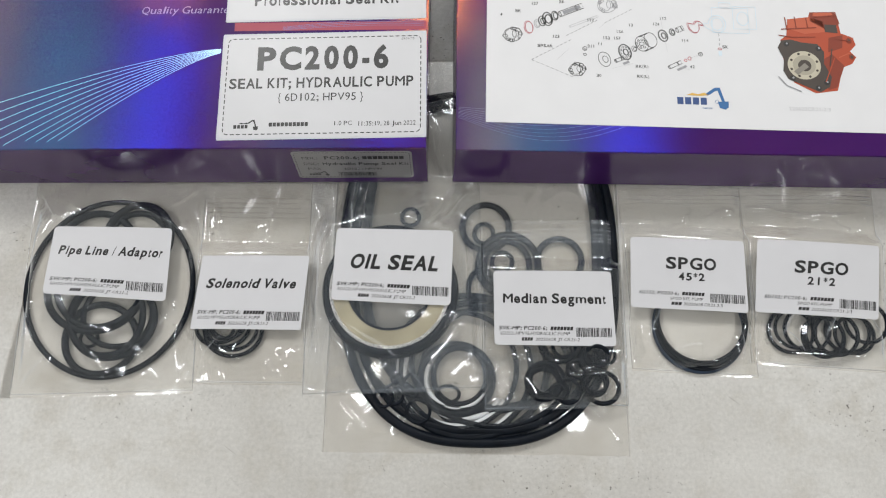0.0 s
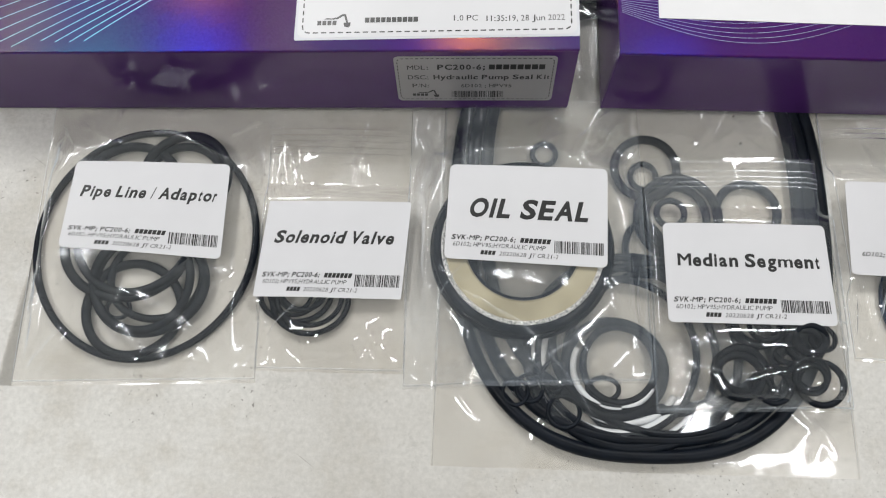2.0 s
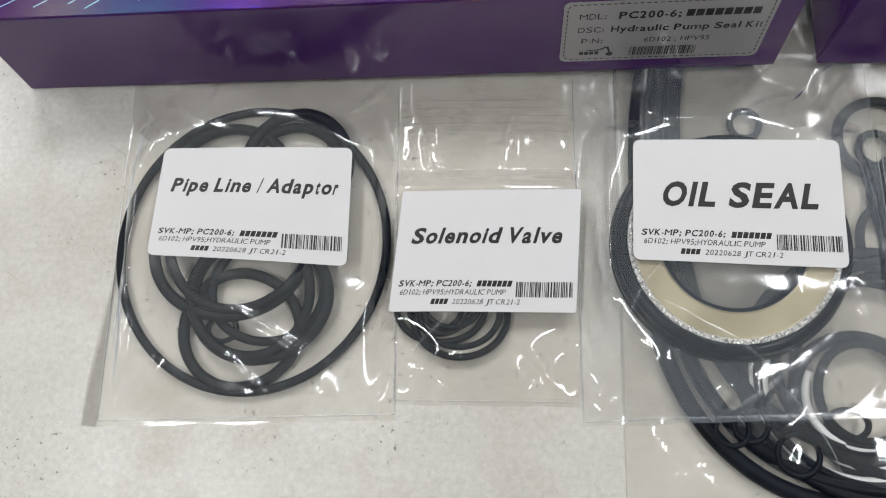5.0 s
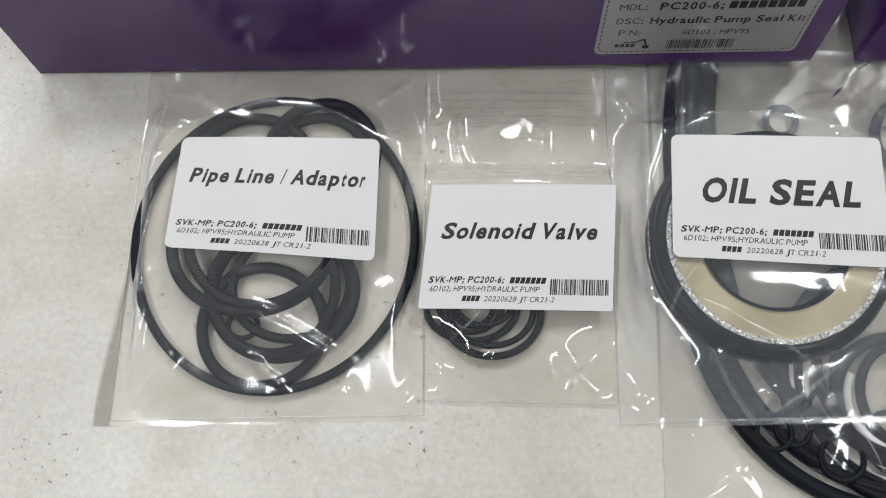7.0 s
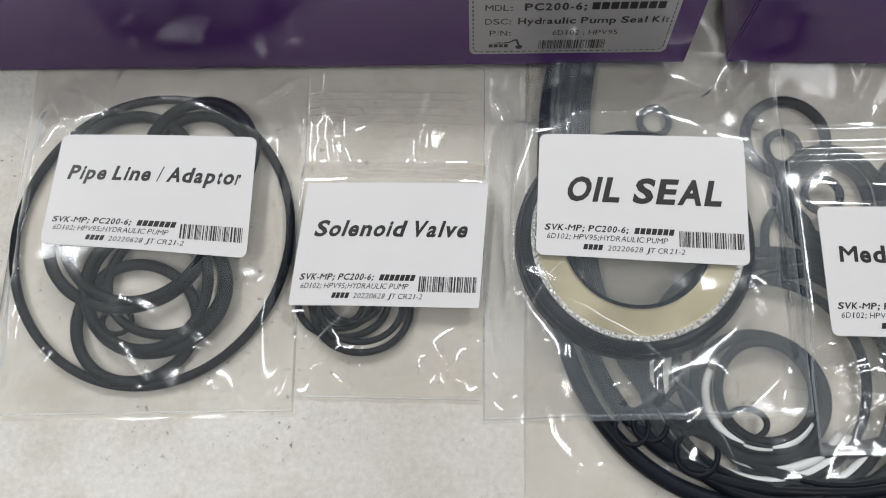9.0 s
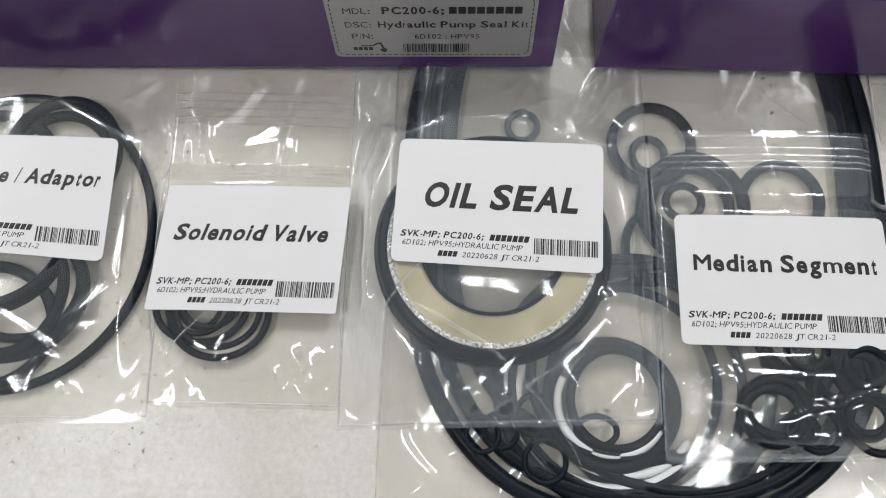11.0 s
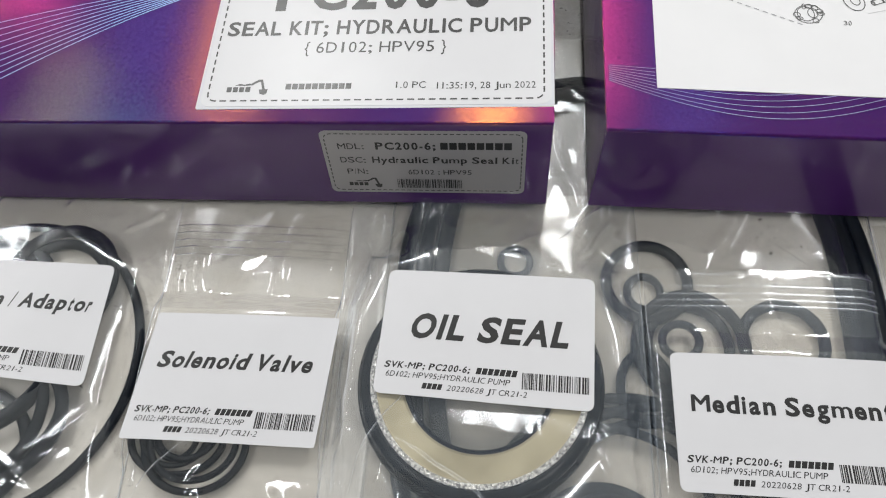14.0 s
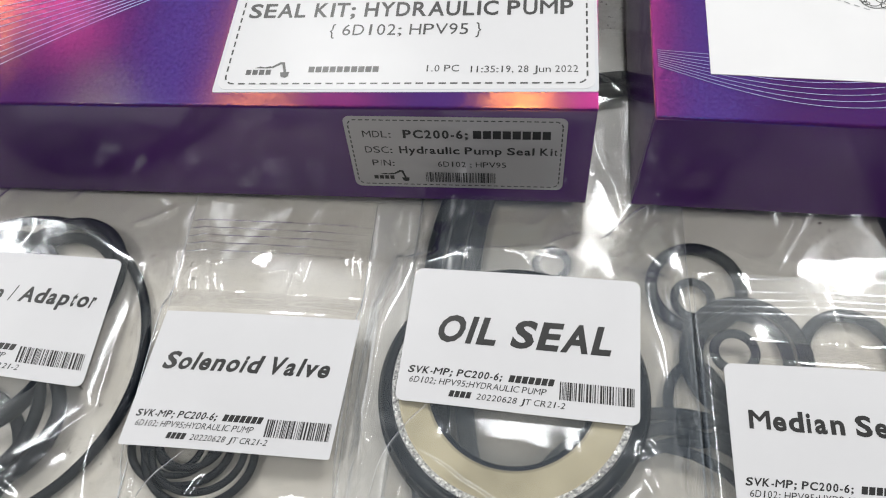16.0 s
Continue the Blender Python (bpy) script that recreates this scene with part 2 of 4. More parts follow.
def mesh_from(name, verts, faces, mat, parent=None, label="", smooth=False):
    """Links one mesh; verts in millimetres of the room."""
    at = origin(parent)
    me = bpy.data.meshes.new(name)
    me.from_pydata([(x * MM - at.x, y * MM - at.y, z * MM - at.z) for x, y, z in verts], [], faces)
    me.materials.append(mat)
    if smooth:
        me.polygons.foreach_set("use_smooth", [True] * len(me.polygons))
    me.update()
    ob = new(name, me)
    ob.parent = parent
    return tagged(ob, label)


def part(name, bm, mat, parent=None, label="", smooth=False):
    bm.normal_update()
    verts = [tuple(v.co) for v in bm.verts]
    bm.verts.index_update()
    faces = [[v.index for v in f.verts] for f in bm.faces]
    bm.free()
    return mesh_from(name, verts, faces, mat, parent, label, smooth)


def block(x0, x1, y0, y1, z0, z1, edge=0.0, steps=2):
    bm = bmesh.new()
    bmesh.ops.create_cube(bm, size=1.0)
    for v in bm.verts:
        v.co = Vector(((x0 + x1) / 2 + v.co.x * (x1 - x0), (y0 + y1) / 2 + v.co.y * (y1 - y0), (z0 + z1) / 2 + v.co.z * (z1 - z0)))
    if edge:
        bmesh.ops.bevel(bm, geom=bm.edges[:], offset=edge, segments=steps, affect="EDGES", profile=0.5)
    return bm


def tube_loop(path, radius, sides=10, closed=True, flat=1.0):
    """A tube along a path of points; closed for rings."""
    n = len(path)
    pts = [Vector(p) for p in path]
    verts, faces = [], []
    for i, p in enumerate(pts):
        a = pts[(i - 1) % n] if closed or i > 0 else p
        b = pts[(i + 1) % n] if closed or i < n - 1 else p
        along = (b - a).normalized()
        side = along.cross(Vector((0, 0, 1))).normalized()
        up = side.cross(along).normalized()
        for k in range(sides):
            w = 2 * math.pi * k / sides
            verts.append(tuple(p + side * radius * math.cos(w) + up * radius * flat * math.sin(w)))
    for i in range(n if closed else n - 1):
        j = (i + 1) % n
        for k in range(sides):
            l = (k + 1) % sides
            faces.append((i * sides + k, i * sides + l, j * sides + l, j * sides + k))
    if not closed:
        faces.append(tuple(range(sides)))
        faces.append(tuple(reversed(range((n - 1) * sides, n * sides))))
    return verts, faces


def ridge_strip(path, half, rise):
    """A low arched strip along a path: a fold or weld standing a little proud of the film."""
    pts = [Vector(p) for p in path]
    verts, faces = [], []
    for i, p in enumerate(pts):
        along = (pts[min(i + 1, len(pts) - 1)] - pts[max(i - 1, 0)]).normalized()
        side = along.cross(Vector((0, 0, 1))).normalized()
        taper = min(1.0, 0.25 + 3.0 * min(i, len(pts) - 1 - i) / len(pts))
        for k, h in ((-1, 0), (-0.5, 0.7), (0, 1), (0.5, 0.7), (1, 0)):
            verts.append(tuple(p + side * half * k * taper + Vector((0, 0, rise * h * taper))))
    for i in range(len(pts) - 1):
        for k in range(4):
            a = i * 5 + k
            faces.append((a, a + 5, a + 6, a + 1))
    return verts, faces


def ring_path(cx, cy, rx, ry, z, tx=0.0, ty=0.0, turn=0.0, power=2.0, steps=72, wob=0.0, phase=0.0):
    out = []
    for i in range(steps):
        w = 2 * math.pi * i / steps
        c, s = math.cos(w), math.sin(w)
        k = 1 + wob * math.sin(3 * w + phase) + 0.6 * wob * math.sin(2 * w + 2 * phase)
        x = rx * k * math.copysign(abs(c) ** (2 / power), c)
        y = ry * k * math.copysign(abs(s) ** (2 / power), s)
        a = radians(turn)
        x, y = x * math.cos(a) - y * math.sin(a), x * math.sin(a) + y * math.cos(a)
        out.append((cx + x, cy + y, z + tx * x + ty * y))
    return out


def o_ring(cx, cy, rx, ry, tube, z, label, group, mat=None, tx=0.0, ty=0.0, name="o_ring", span=None, **more):
    """A rubber ring whose outer half-widths are rx, ry and whose cord is tube thick, its middle at height z."""
    path = ring_path(cx, cy, rx - tube / 2, ry - tube / 2, z, tx, ty, **more)
    if span:
        path = path[int(span[0] / 360 * len(path)):int(span[1] / 360 * len(path))]
    verts, faces = tube_loop(path, tube / 2, 12, not span)
    me = bpy.data.meshes.new(name)
    me.from_pydata([((x - cx) * MM, (y - cy) * MM, (h - z) * MM) for x, y, h in verts], [], faces)
    me.materials.append(mat or RUBBER)
    me.polygons.foreach_set("use_smooth", [True] * len(me.polygons))
    ob = new(name, me)
    ob.location = (cx * MM, cy * MM, z * MM)
    return tagged(ob, label, "seal ring" if name != "o_ring" else "o-ring", group)


def ribbon(points, width, lift, place, closed=False):
    """Flat strip along 2D points of a sheet, mapped into the room by place(u, v, lift)."""
    pts = [Vector((p[0], p[1])) for p in points]
    n = len(pts)
    verts, faces = [], []
    for i, p in enumerate(pts):
        a = pts[(i - 1) % n] if closed or i > 0 else p
        b = pts[(i + 1) % n] if closed or i < n - 1 else p
        d = (b - a).normalized() if (b - a).length else Vector((1, 0))
        s = Vector((-d.y, d.x)) * width / 2
        verts += [place(*(p + s), lift), place(*(p - s), lift)]
    for i in range(n if closed else n - 1):
        j = (i + 1) % n
        faces.append((2 * i + 1, 2 * j + 1, 2 * j, 2 * i))
    return verts, faces


def merged(pieces):
    verts, faces = [], []
    for v, f in pieces:
        k = len(verts)
        verts += v
        faces += [tuple(i + k for i in one) for one in f]
    return verts, faces


def outline(points, lift, place):
    """A filled flat shape from its 2D outline."""
    return [place(u, v, lift) for u, v in points], [tuple(range(len(points)))]


def rect(u0, u1, v0, v1):
    return [(u0, v0), (u1, v0), (u1, v1), (u0, v1)]


def oval(u, v, a, b, steps=28, turn=0.0, start=0.0, end=360.0):
    out = []
    full = abs(end - start) >= 360
    for i in range(steps if full else steps + 1):
        w = radians(start + (end - start) * i / steps)
        x, y, t = a * math.cos(w), b * math.sin(w), radians(turn)
        out.append((u + x * math.cos(t) - y * math.sin(t), v + x * math.sin(t) + y * math.cos(t)))
    return out


def rounded(u0, u1, v0, v1, r, steps=5):
    out = []
    for cu, cv, a in ((u1 - r, v1 - r, 0), (u0 + r, v1 - r, 90), (u0 + r, v0 + r, 180), (u1 - r, v0 + r, 270)):
        for i in range(steps + 1):
            w = radians(a + 90 * i / steps)
            out.append((cu + r * math.cos(w), cv + r * math.sin(w)))
    return out


# advance widths of a plain bold grotesque, in thousandths of the type size
ADVANCE = {}
for glyphs, wide in (("ABCDHKNRU", 722), ("EPSVXY", 667), ("FTLZbdghnopqu", 611), ("GOQ", 778), ("Iijl .,/", 278), ("J0123456789acekvsxy", 556), ("M", 833), ("W", 944), ("frt;:-()", 333), ("m", 889), ("w", 778), ("z", 500), ("*{}", 389)):
    for glyph in glyphs:
        ADVANCE[glyph] = wide / 1000
GLYPHS = {}


def glyph_mesh(glyph, weight):
    """One letter of the built-in type, thickened by weight, with its ink set on x = 0..1."""
    if (glyph, weight) not in GLYPHS:
        c = bpy.data.curves.new("words", "FONT")
        c.body, c.size, c.resolution_u, c.offset = glyph, 1.0, 3, weight
        c.fill_mode = "FRONT"
        tmp = new("words", c)
        me = bpy.data.meshes.new_from_object(tmp.evaluated_get(bpy.context.evaluated_depsgraph_get()))
        bpy.data.objects.remove(tmp)
        bpy.data.curves.remove(c)
        co = [tuple(v.co) for v in me.vertices]
        faces = [tuple(p.vertices) for p in me.polygons]
        bpy.data.meshes.remove(me)
        x0, x1 = min(p[0] for p in co), max(p[0] for p in co)
        GLYPHS[glyph, weight] = [((p[0] - x0) / (x1 - x0), p[1]) for p in co], faces
    return GLYPHS[glyph, weight]


def lettering(text, u, v, height, place, lift, mat, parent, width=0.0, bold=0.0, slant=0.0, align="LEFT", name="lettering"):
    """Printed words as a flat mesh: capitals of that height, squeezed to that width, spaced as a plain grotesque."""
    k = height / 0.729
    run, laid = 0.0, []
    for glyph in text:
        wide = ADVANCE.get(glyph, 0.6)
        bearing = 0.21 if glyph == "1" else 0.012 if glyph in "AVWXYTvwxy" else 0.042 if glyph in "OCQGocedqSs" else 0.062
        if glyph != " ":
            laid.append((glyph, run + bearing, wide - 2 * bearing))
        run += wide
    first, last = laid[0][1], laid[-1][1] + laid[-1][2]
    kx = width / (last - first + slant * 0.6) if width else k
    shift = {"LEFT": first, "CENTER": (first + last + slant * 0.7) / 2, "RIGHT": last}[align]
    pieces = []
    for glyph, at_x, wide in laid:
        notched = glyph in "Mm*"
        co, faces = glyph_mesh(glyph, 0.0 if notched else round(bold, 3))
        for i, dx in enumerate((0, -0.7 * bold, 0.7 * bold) if notched and bold else (0,)):
            pieces.append(([place(u + (at_x + dx + x * wide + slant * y - shift) * kx, v + y * k, lift + 0.004 * i) for x, y in co], faces))
    verts, faces = merged(pieces)
    return mesh_from(name, verts, faces, mat, parent)


def barcode(u0, u1, v0, v1, place, lift, parent, seed, mat=None):
    rnd = random.Random(seed)
    pieces, u = [], u0
    while u < u1:
        w = rnd.choice((0.16, 0.16, 0.3, 0.45)) * 1.1
        pieces.append(outline(rect(u, min(u + w, u1), v0, v1), lift, place))
        u += w + rnd.choice((0.14, 0.14, 0.25, 0.4)) * 1.1
    verts, faces = merged(pieces)
    tagged(mesh_from("barcode", verts, faces, mat or INK, parent), kind="stuff")


def sheet_solid(points, thick, place, steps=0):
    """A sheet of card with its own thickness, from a 2D outline."""
    n = len(points)
    verts = [place(u, v, thick) for u, v in points] + [place(u, v, 0) for u, v in points]
    faces = [tuple(range(n)), tuple(reversed(range(n, 2 * n)))]
    faces += [(i + n, (i + 1) % n + n, (i + 1) % n, i) for i in range(n)]
    return verts, faces


def bent_card(w, h, r, thick, place, cols=16, rows=10):
    """A rounded card that follows a bent surface: a grid whose corners are pulled in."""
    def pull(u, v):
        du, dv = min(u, w - u), min(v, h - v)
        if du < r and dv < r:
            d = math.hypot(r - du, r - dv)
            if d > r:
                k = r / d
                u = (r - (r - du) * k) if u < w / 2 else w - (r - (r - du) * k)
                v = (r - (r - dv) * k) if v < h / 2 else h - (r - (r - dv) * k)
        return u, v
    def axis(length, n):
        inner = [r + (length - 2 * r) * i / n for i in range(n + 1)]
        edge = [r * (1 - math.cos(math.pi / 2 * i / 4)) for i in range(4)]
        return edge + inner + [length - e for e in reversed(edge)]
    us, vs = axis(w, cols), axis(h, rows)
    nu, nv = len(us), len(vs)
    verts = [place(*pull(u, v), lift) for lift in (thick, 0) for v in vs for u in us]
    faces = []
    for j in range(nv - 1):
        for i in range(nu - 1):
            a = j * nu + i
            faces.append((a, a + 1, a + nu + 1, a + nu))
            b = a + nu * nv
            faces.append((b + nu, b + nu + 1, b + 1, b))
    border = [i for i in range(nu)] + [j * nu + nu - 1 for j in range(1, nv)] + [(nv - 1) * nu + i for i in range(nu - 2, -1, -1)] + [j * nu for j in range(nv - 2, 0, -1)]
    k = nu * nv
    for a, b in zip(border, border[1:] + border[:1]):
        faces.append((a + k, b + k, b, a))
    return verts, faces


# ---- the room that closes the place ----
def slab(name, x0, x1, y0, y1, z0, z1, mat, label):
    ob = part(name, block(x0, x1, y0, y1, z0, z1), mat)
    tagged(ob, label, name.split("_")[0], kind="structure")


slab("floor", -2600, 2600, -2400, 3200, -800, -750, CONCRETE, "plain grey concrete floor")
slab("ceiling", -2600, 2600, -2400, 3200, 1700, 1760, CEILING, "plain white ceiling")
slab("wall_north", -2600, 2600, 3200, 3300, -800, 1760, WALL, "plain pale painted wall")
slab("wall_south", -2600, 2600, -2500, -2400, -800, 1760, WALL, "plain pale painted wall")
slab("wall_east", 2600, 2700, -2400, 3200, -800, 1760, WALL, "plain pale painted wall")
slab("wall_west", -2700, -2600, -2400, 3200, -800, 1760, WALL, "plain pale painted wall")
for lx, ly, lz in LAMPS:
    fixture = thing("ceiling_light", lx * 1000, ly * 1000, 1625, "long white fluorescent ceiling light fitting", "ceiling light", "ceiling lights")
    part("housing", block(lx * 1000 - 90, lx * 1000 + 90, ly * 1000 - 420, ly * 1000 + 420, 1630, 1700, 8), STEEL, fixture)

table = thing("table", 0, 150, -750, "large off-white tabletop, scuffed, specked and stained", "table")
part("tabletop", block(-900, 900, -420, 720, -32, 0, 2), TABLE, table)
for sx in (-850, 850):
    for sy in (-370, 670):
        part("leg", block(sx - 25, sx + 25, sy - 25, sy + 25, -750, -32, 3), STEEL, table)


# ---- the two presentation boxes ----
BOX_D = 190.0


class Slope:
    """How a box stands: its top and foot at x0, the fall along x, and the flare of its skirt."""

    def __init__(self, x0, top, foot, fall, flare):
        self.x0, self.top, self.foot, self.fall, self.flare = x0, top, foot, fall, flare

    def lean(self, x, y, z):
        """From the upright box to the box as it stands."""
        k = (self.top - z) / (self.top - self.foot)
        return x, y - self.flare * k * (1 - y / BOX_D), z + (x - self.x0) * self.fall

    def lid(self, x, y, turn=0.0):
        """place() for a sheet on the lid with its lower corner at x, y."""
        c, s = math.cos(radians(turn)), math.sin(radians(turn))
        return lambda u, v, lift: self.lean(x + u * c - v * s, y + u * s + v * c, self.top + lift)

    def front(self, x, z):
        """place() for a sheet on the front face."""
        return lambda u, v, lift: self.lean(x + u, -lift, z + v)


def gift_box(x0, x1, slope, side_flare, label):
    box = thing("presentation_box", (x0 + x1) / 2, BOX_D / 2, 0, label, "box", "presentation boxes")
    wall = 1.6
    def add(name, bm, mat):
        for v in bm.verts:
            k = (slope.top - v.co.z) / (slope.top - slope.foot)
            x, y, z = slope.lean(*v.co)
            v.co = (x + (-side_flare if x < x0 + 3 else 0) * k, y, z)
        part(name, bm, mat, box)
    add("front_panel", block(x0, x1, 0, wall, slope.foot, slope.top - 1.0, 0.35, 2), SIDE)
    add("back_panel", block(x0, x1, BOX_D - wall, BOX_D, slope.foot, slope.top - 1.0, 0.35, 2), SIDE)
    add("side_panel", block(x0, x0 + wall, wall, BOX_D - wall, slope.foot, slope.top - 1.0, 0.35, 2), SIDE)
    add("side_panel", block(x1 - wall, x1, wall, BOX_D - wall, slope.foot, slope.top - 1.0, 0.35, 2), SIDE)
    add("base_panel", block(x0 + 2, x1 - 2, 2, BOX_D - 2, slope.foot, slope.foot + 1.5), SIDE)
    add("lid_top", block(x0 - 0.15, x1 + 0.15, -0.15, BOX_D, slope.top - 1.5, slope.top, 0.5, 3), FOIL)
    return box


LEFT = Slope(0.0, 44.6, 6.8, 0.0255, 4.6)
RIGHT = Slope(15.0, 42.2, 7.4, -0.029, 4.8)
left_box = gift_box(-252, 0, LEFT, 0.0, "purple holographic foil presentation box with printed labels")
right_box = gift_box(15, 267, RIGHT, 2.0, "purple holographic foil presentation box under a printed sheet")
TOP, TOP_R = LEFT.lid(0, 0), RIGHT.lid(0, 0)


def foil_line(fn, t0, t1, parent, width=0.28, steps=26, lid=TOP, mat=LINE_FOIL):
    pts = [fn(t0 + (t1 - t0) * i / steps) for i in range(steps + 1)]
    pts = [p for p in pts if p[1] > 1.0]
    if len(pts) > 2:
        verts, faces = ribbon(pts, width, 0.12, lid)
        mesh_from("foil_line", verts, faces, mat, parent)


for i in range(10):
    k = i / 9
    rise, bend, end = 29.5 + 46.5 * k, 1.35 - 0.08 * k, 54.4 - 2.2 * k
    foil_line(lambda s: (-219 + 113 * s, end - rise * (1 - s) ** bend), -0.29, 1, left_box)
for i in range(4):
    foil_line(lambda s: (-75 + 73 * s, 65.0 + 0.5 * i + (2.2 + 0.5 * i) * math.sin(s * 2.2)), 0, 1, left_box, 0.2, mat=LINE_DIM)
for i in range(9):
    k = i / 8
    foil_line(lambda s: (16 + (66 + 22 * k) * s, (22.5 - 0.7 * i) - (2 + 10.5 * k) * math.sin(math.pi * min(1, s * 0.92)) + 1.5 * s), 0, 1, right_box, 0.2, lid=TOP_R, mat=LINE_DIM)
verts, faces = outline(rect(-100, -0.6, 64.6, 69.4), 0.06, TOP)
mesh_from("red_band", verts, faces, RED_FOIL, left_box, "red foil band")
lettering("Quality Guarantee", -150, 75.2, 4.4, TOP, 0.1, FOIL_PRINT, left_box, 50, slant=0.2)


def dashes(w, h, inset, place, lift, width=0.5, dash=2.0, gap=1.1, r=2.5):
    path = rounded(inset, w - inset, inset, h - inset, r, 4)
    path.append(path[0])
    pieces, run, on = [], 0.0, True
    for a, b in zip(path, path[1:]):
        a, b = Vector(a), Vector(b)
        length, at = (b - a).length, 0.0
        while at < length - 1e-6:
            step = min((dash if on else gap) - run, length - at)
            if on:
                pieces.append(ribbon([tuple(a + (b - a) * at / length), tuple(a + (b - a) * (at + step) / length)], width, lift, place))
            at, run = at + step, run + step
            if run >= (dash if on else gap) - 1e-6:
                run, on = 0.0, not on
    return merged(pieces)


def digger_mark(u, v, s, place, lift, parent, word, arm, hill):
    """The maker's mark as plain shapes: a word bar, a hill line, a jib and a bucket."""
    def shape(name, pieces, mat):
        verts, faces = merged(pieces)
        mesh_from(name, verts, faces, mat, parent)
    shape("mark_bar", [outline(rect(u + k * 2.55 * s, u + (k * 2.55 + 2.0) * s, v + 1.2 * s, v + 3.7 * s), lift, place) for k in range(4)], word)
    shape("mark_hill", [outline([(u + 3 * s, v + 4.5 * s), (u + 5 * s, v + 5.3 * s), (u + 7 * s, v + 4.9 * s), (u + 9 * s, v + 5.5 * s), (u + 10.5 * s, v + 4.7 * s), (u + 8 * s, v + 4.3 * s)], lift, place)], hill)
    shape("mark_jib", [outline([(u + 9.5 * s, v + 5.2 * s), (u + 12.5 * s, v + 7.4 * s), (u + 14.2 * s, v + 7.4 * s), (u + 15.6 * s, v + 2.4 * s), (u + 14.6 * s, v + 2.4 * s), (u + 13.4 * s, v + 6.3 * s), (u + 12.7 * s, v + 6.2 * s), (u + 10 * s, v + 4.4 * s)], lift, place)], arm)
    shape("mark_bucket", [outline([(u + 13.2 * s, v + 2.4 * s), (u + 16.8 * s, v + 2.6 * s), (u + 16.6 * s, v + 0.4 * s), (u + 15.6 * s, v - 0.3 * s), (u + 13.8 * s, v + 0.2 * s)], lift, place)], arm)


def bar(u0, u1, v0, v1, place, lift, mat, parent, slant=0.0):
    """A word that is not lettered: a row of plain slanted blocks of its size."""
    n = max(2, round((u1 - u0) / (0.92 * (v1 - v0))))
    pieces = []
    for i in range(n):
        a, b = u0 + (u1 - u0) * (i + 0.07) / n, u0 + (u1 - u0) * (i + 0.90) / n
        lean = slant * (v1 - v0)
        pieces.append(outline([(a, v0), (b, v0), (b + lean, v1), (a + lean, v1)], lift, place))
    verts, faces = merged(pieces)
    tagged(mesh_from("word_bar", verts, faces, mat, parent), kind="stuff")


def box_label(x, y, turn, w, h):
    """A white sticker with a grey margin, as a child of the left box."""
    at = LEFT.lid(x, y, turn)
    verts, faces = sheet_solid(rounded(0, w, 0, h, 0.6, 2), 0.12, at)
    backing = mesh_from("sticker", verts, faces, BACKING, left_box, "white printed sticker with grey margin")
    verts, faces = sheet_solid(rounded(1.0, w - 0.9, 0.9, h - 1.0, 3.0), 0.2, at)
    mesh_from("sticker_face", verts, faces, CARD, backing)
    return backing, at


L = 0.26
backing, at = box_label(-104.6, 4.0, 0.7, 104.8, 58.6)
verts, faces = dashes(104.8, 58.6, 2.9, at, L)
mesh_from("dashed_border", verts, faces, INK, backing)
lettering("PC200-6", 52, 38.4, 12.6, at, L, INK, backing, 67, bold=0.04, align="CENTER")
lettering("SEAL KIT; HYDRAULIC PUMP", 51.5, 27.9, 5.7, at, L, INK, backing, 93.5, bold=0.022, align="CENTER")
lettering("{ 6D102; HPV95 }", 51.5, 20.6, 4.4, at, L, INK, backing, 43, align="CENTER")
digger_mark(8.4, 5.2, 0.74, at, L, backing, INK, INK, INK)
bar(26, 46, 6.9, 9.0, at, L, INK, backing)
lettering("1.0 PC", 59.0, 7.0, 2.5, at, L, INK, backing, 8.8)
lettering("11:35:19, 28 Jun 2022", 71, 6.6, 2.5, at, L, INK, backing, 28.5)
lettering("CR21-2/3", 92, 53.6, 1.2, at, L, INK, backing, 6.5)
backing, at = box_label(-104.8, 69.6, 0.7, 104.0, 58.6)
lettering("Professional Seal Kit", 52, 9.4, 6.6, at, L, INK, backing, 75, bold=0.03, align="CENTER")

# sticker on the front of the box
at = LEFT.front(-68.0, 12.6)
verts, faces = sheet_solid(rounded(0, 60.8, 0, 28.2, 2.0), 0.15, at)
sticker = mesh_from("front_sticker", verts, faces, SILVER_STICKER, left_box, "silvery grey specification sticker with dashed border")
verts, faces = dashes(60.8, 28.2, 1.2, at, 0.2, 0.35, 1.2, 0.7, 2.0)
mesh_from("dashed_border", verts, faces, INK, sticker)
lettering("MDL:", 4.8, 20.4, 2.7, at, 0.2, INK, sticker, 8.0)
lettering("PC200-6;", 16.2, 20.4, 3.1, at, 0.2, INK, sticker, 18.0, bold=0.03)
bar(35.4, 56.8, 20.4, 23.4, at, 0.2, INK, sticker)
lettering("DSC:", 4.8, 14.3, 2.7, at, 0.2, INK, sticker, 7.8)
lettering("Hydraulic Pump Seal Kit", 14.6, 14.3, 2.9, at, 0.2, INK, sticker, 44.0, bold=0.022)
lettering("P/N:", 6.2, 9.0, 2.6, at, 0.2, INK, sticker, 6.5)
lettering("6D102 ; HPV95", 25.2, 9.0, 2.3, at, 0.2, INK, sticker, 19.4)
digger_mark(6.0, 2.6, 0.62, at, 0.2, sticker, INK, INK, INK)
barcode(21.4, 41.6, 2.4, 6.6, at, 0.2, sticker, 4)
lettering("28 Jun 2022", 44.6, 2.8, 1.8, at, 0.2, INK_GREY, sticker, 13.5)

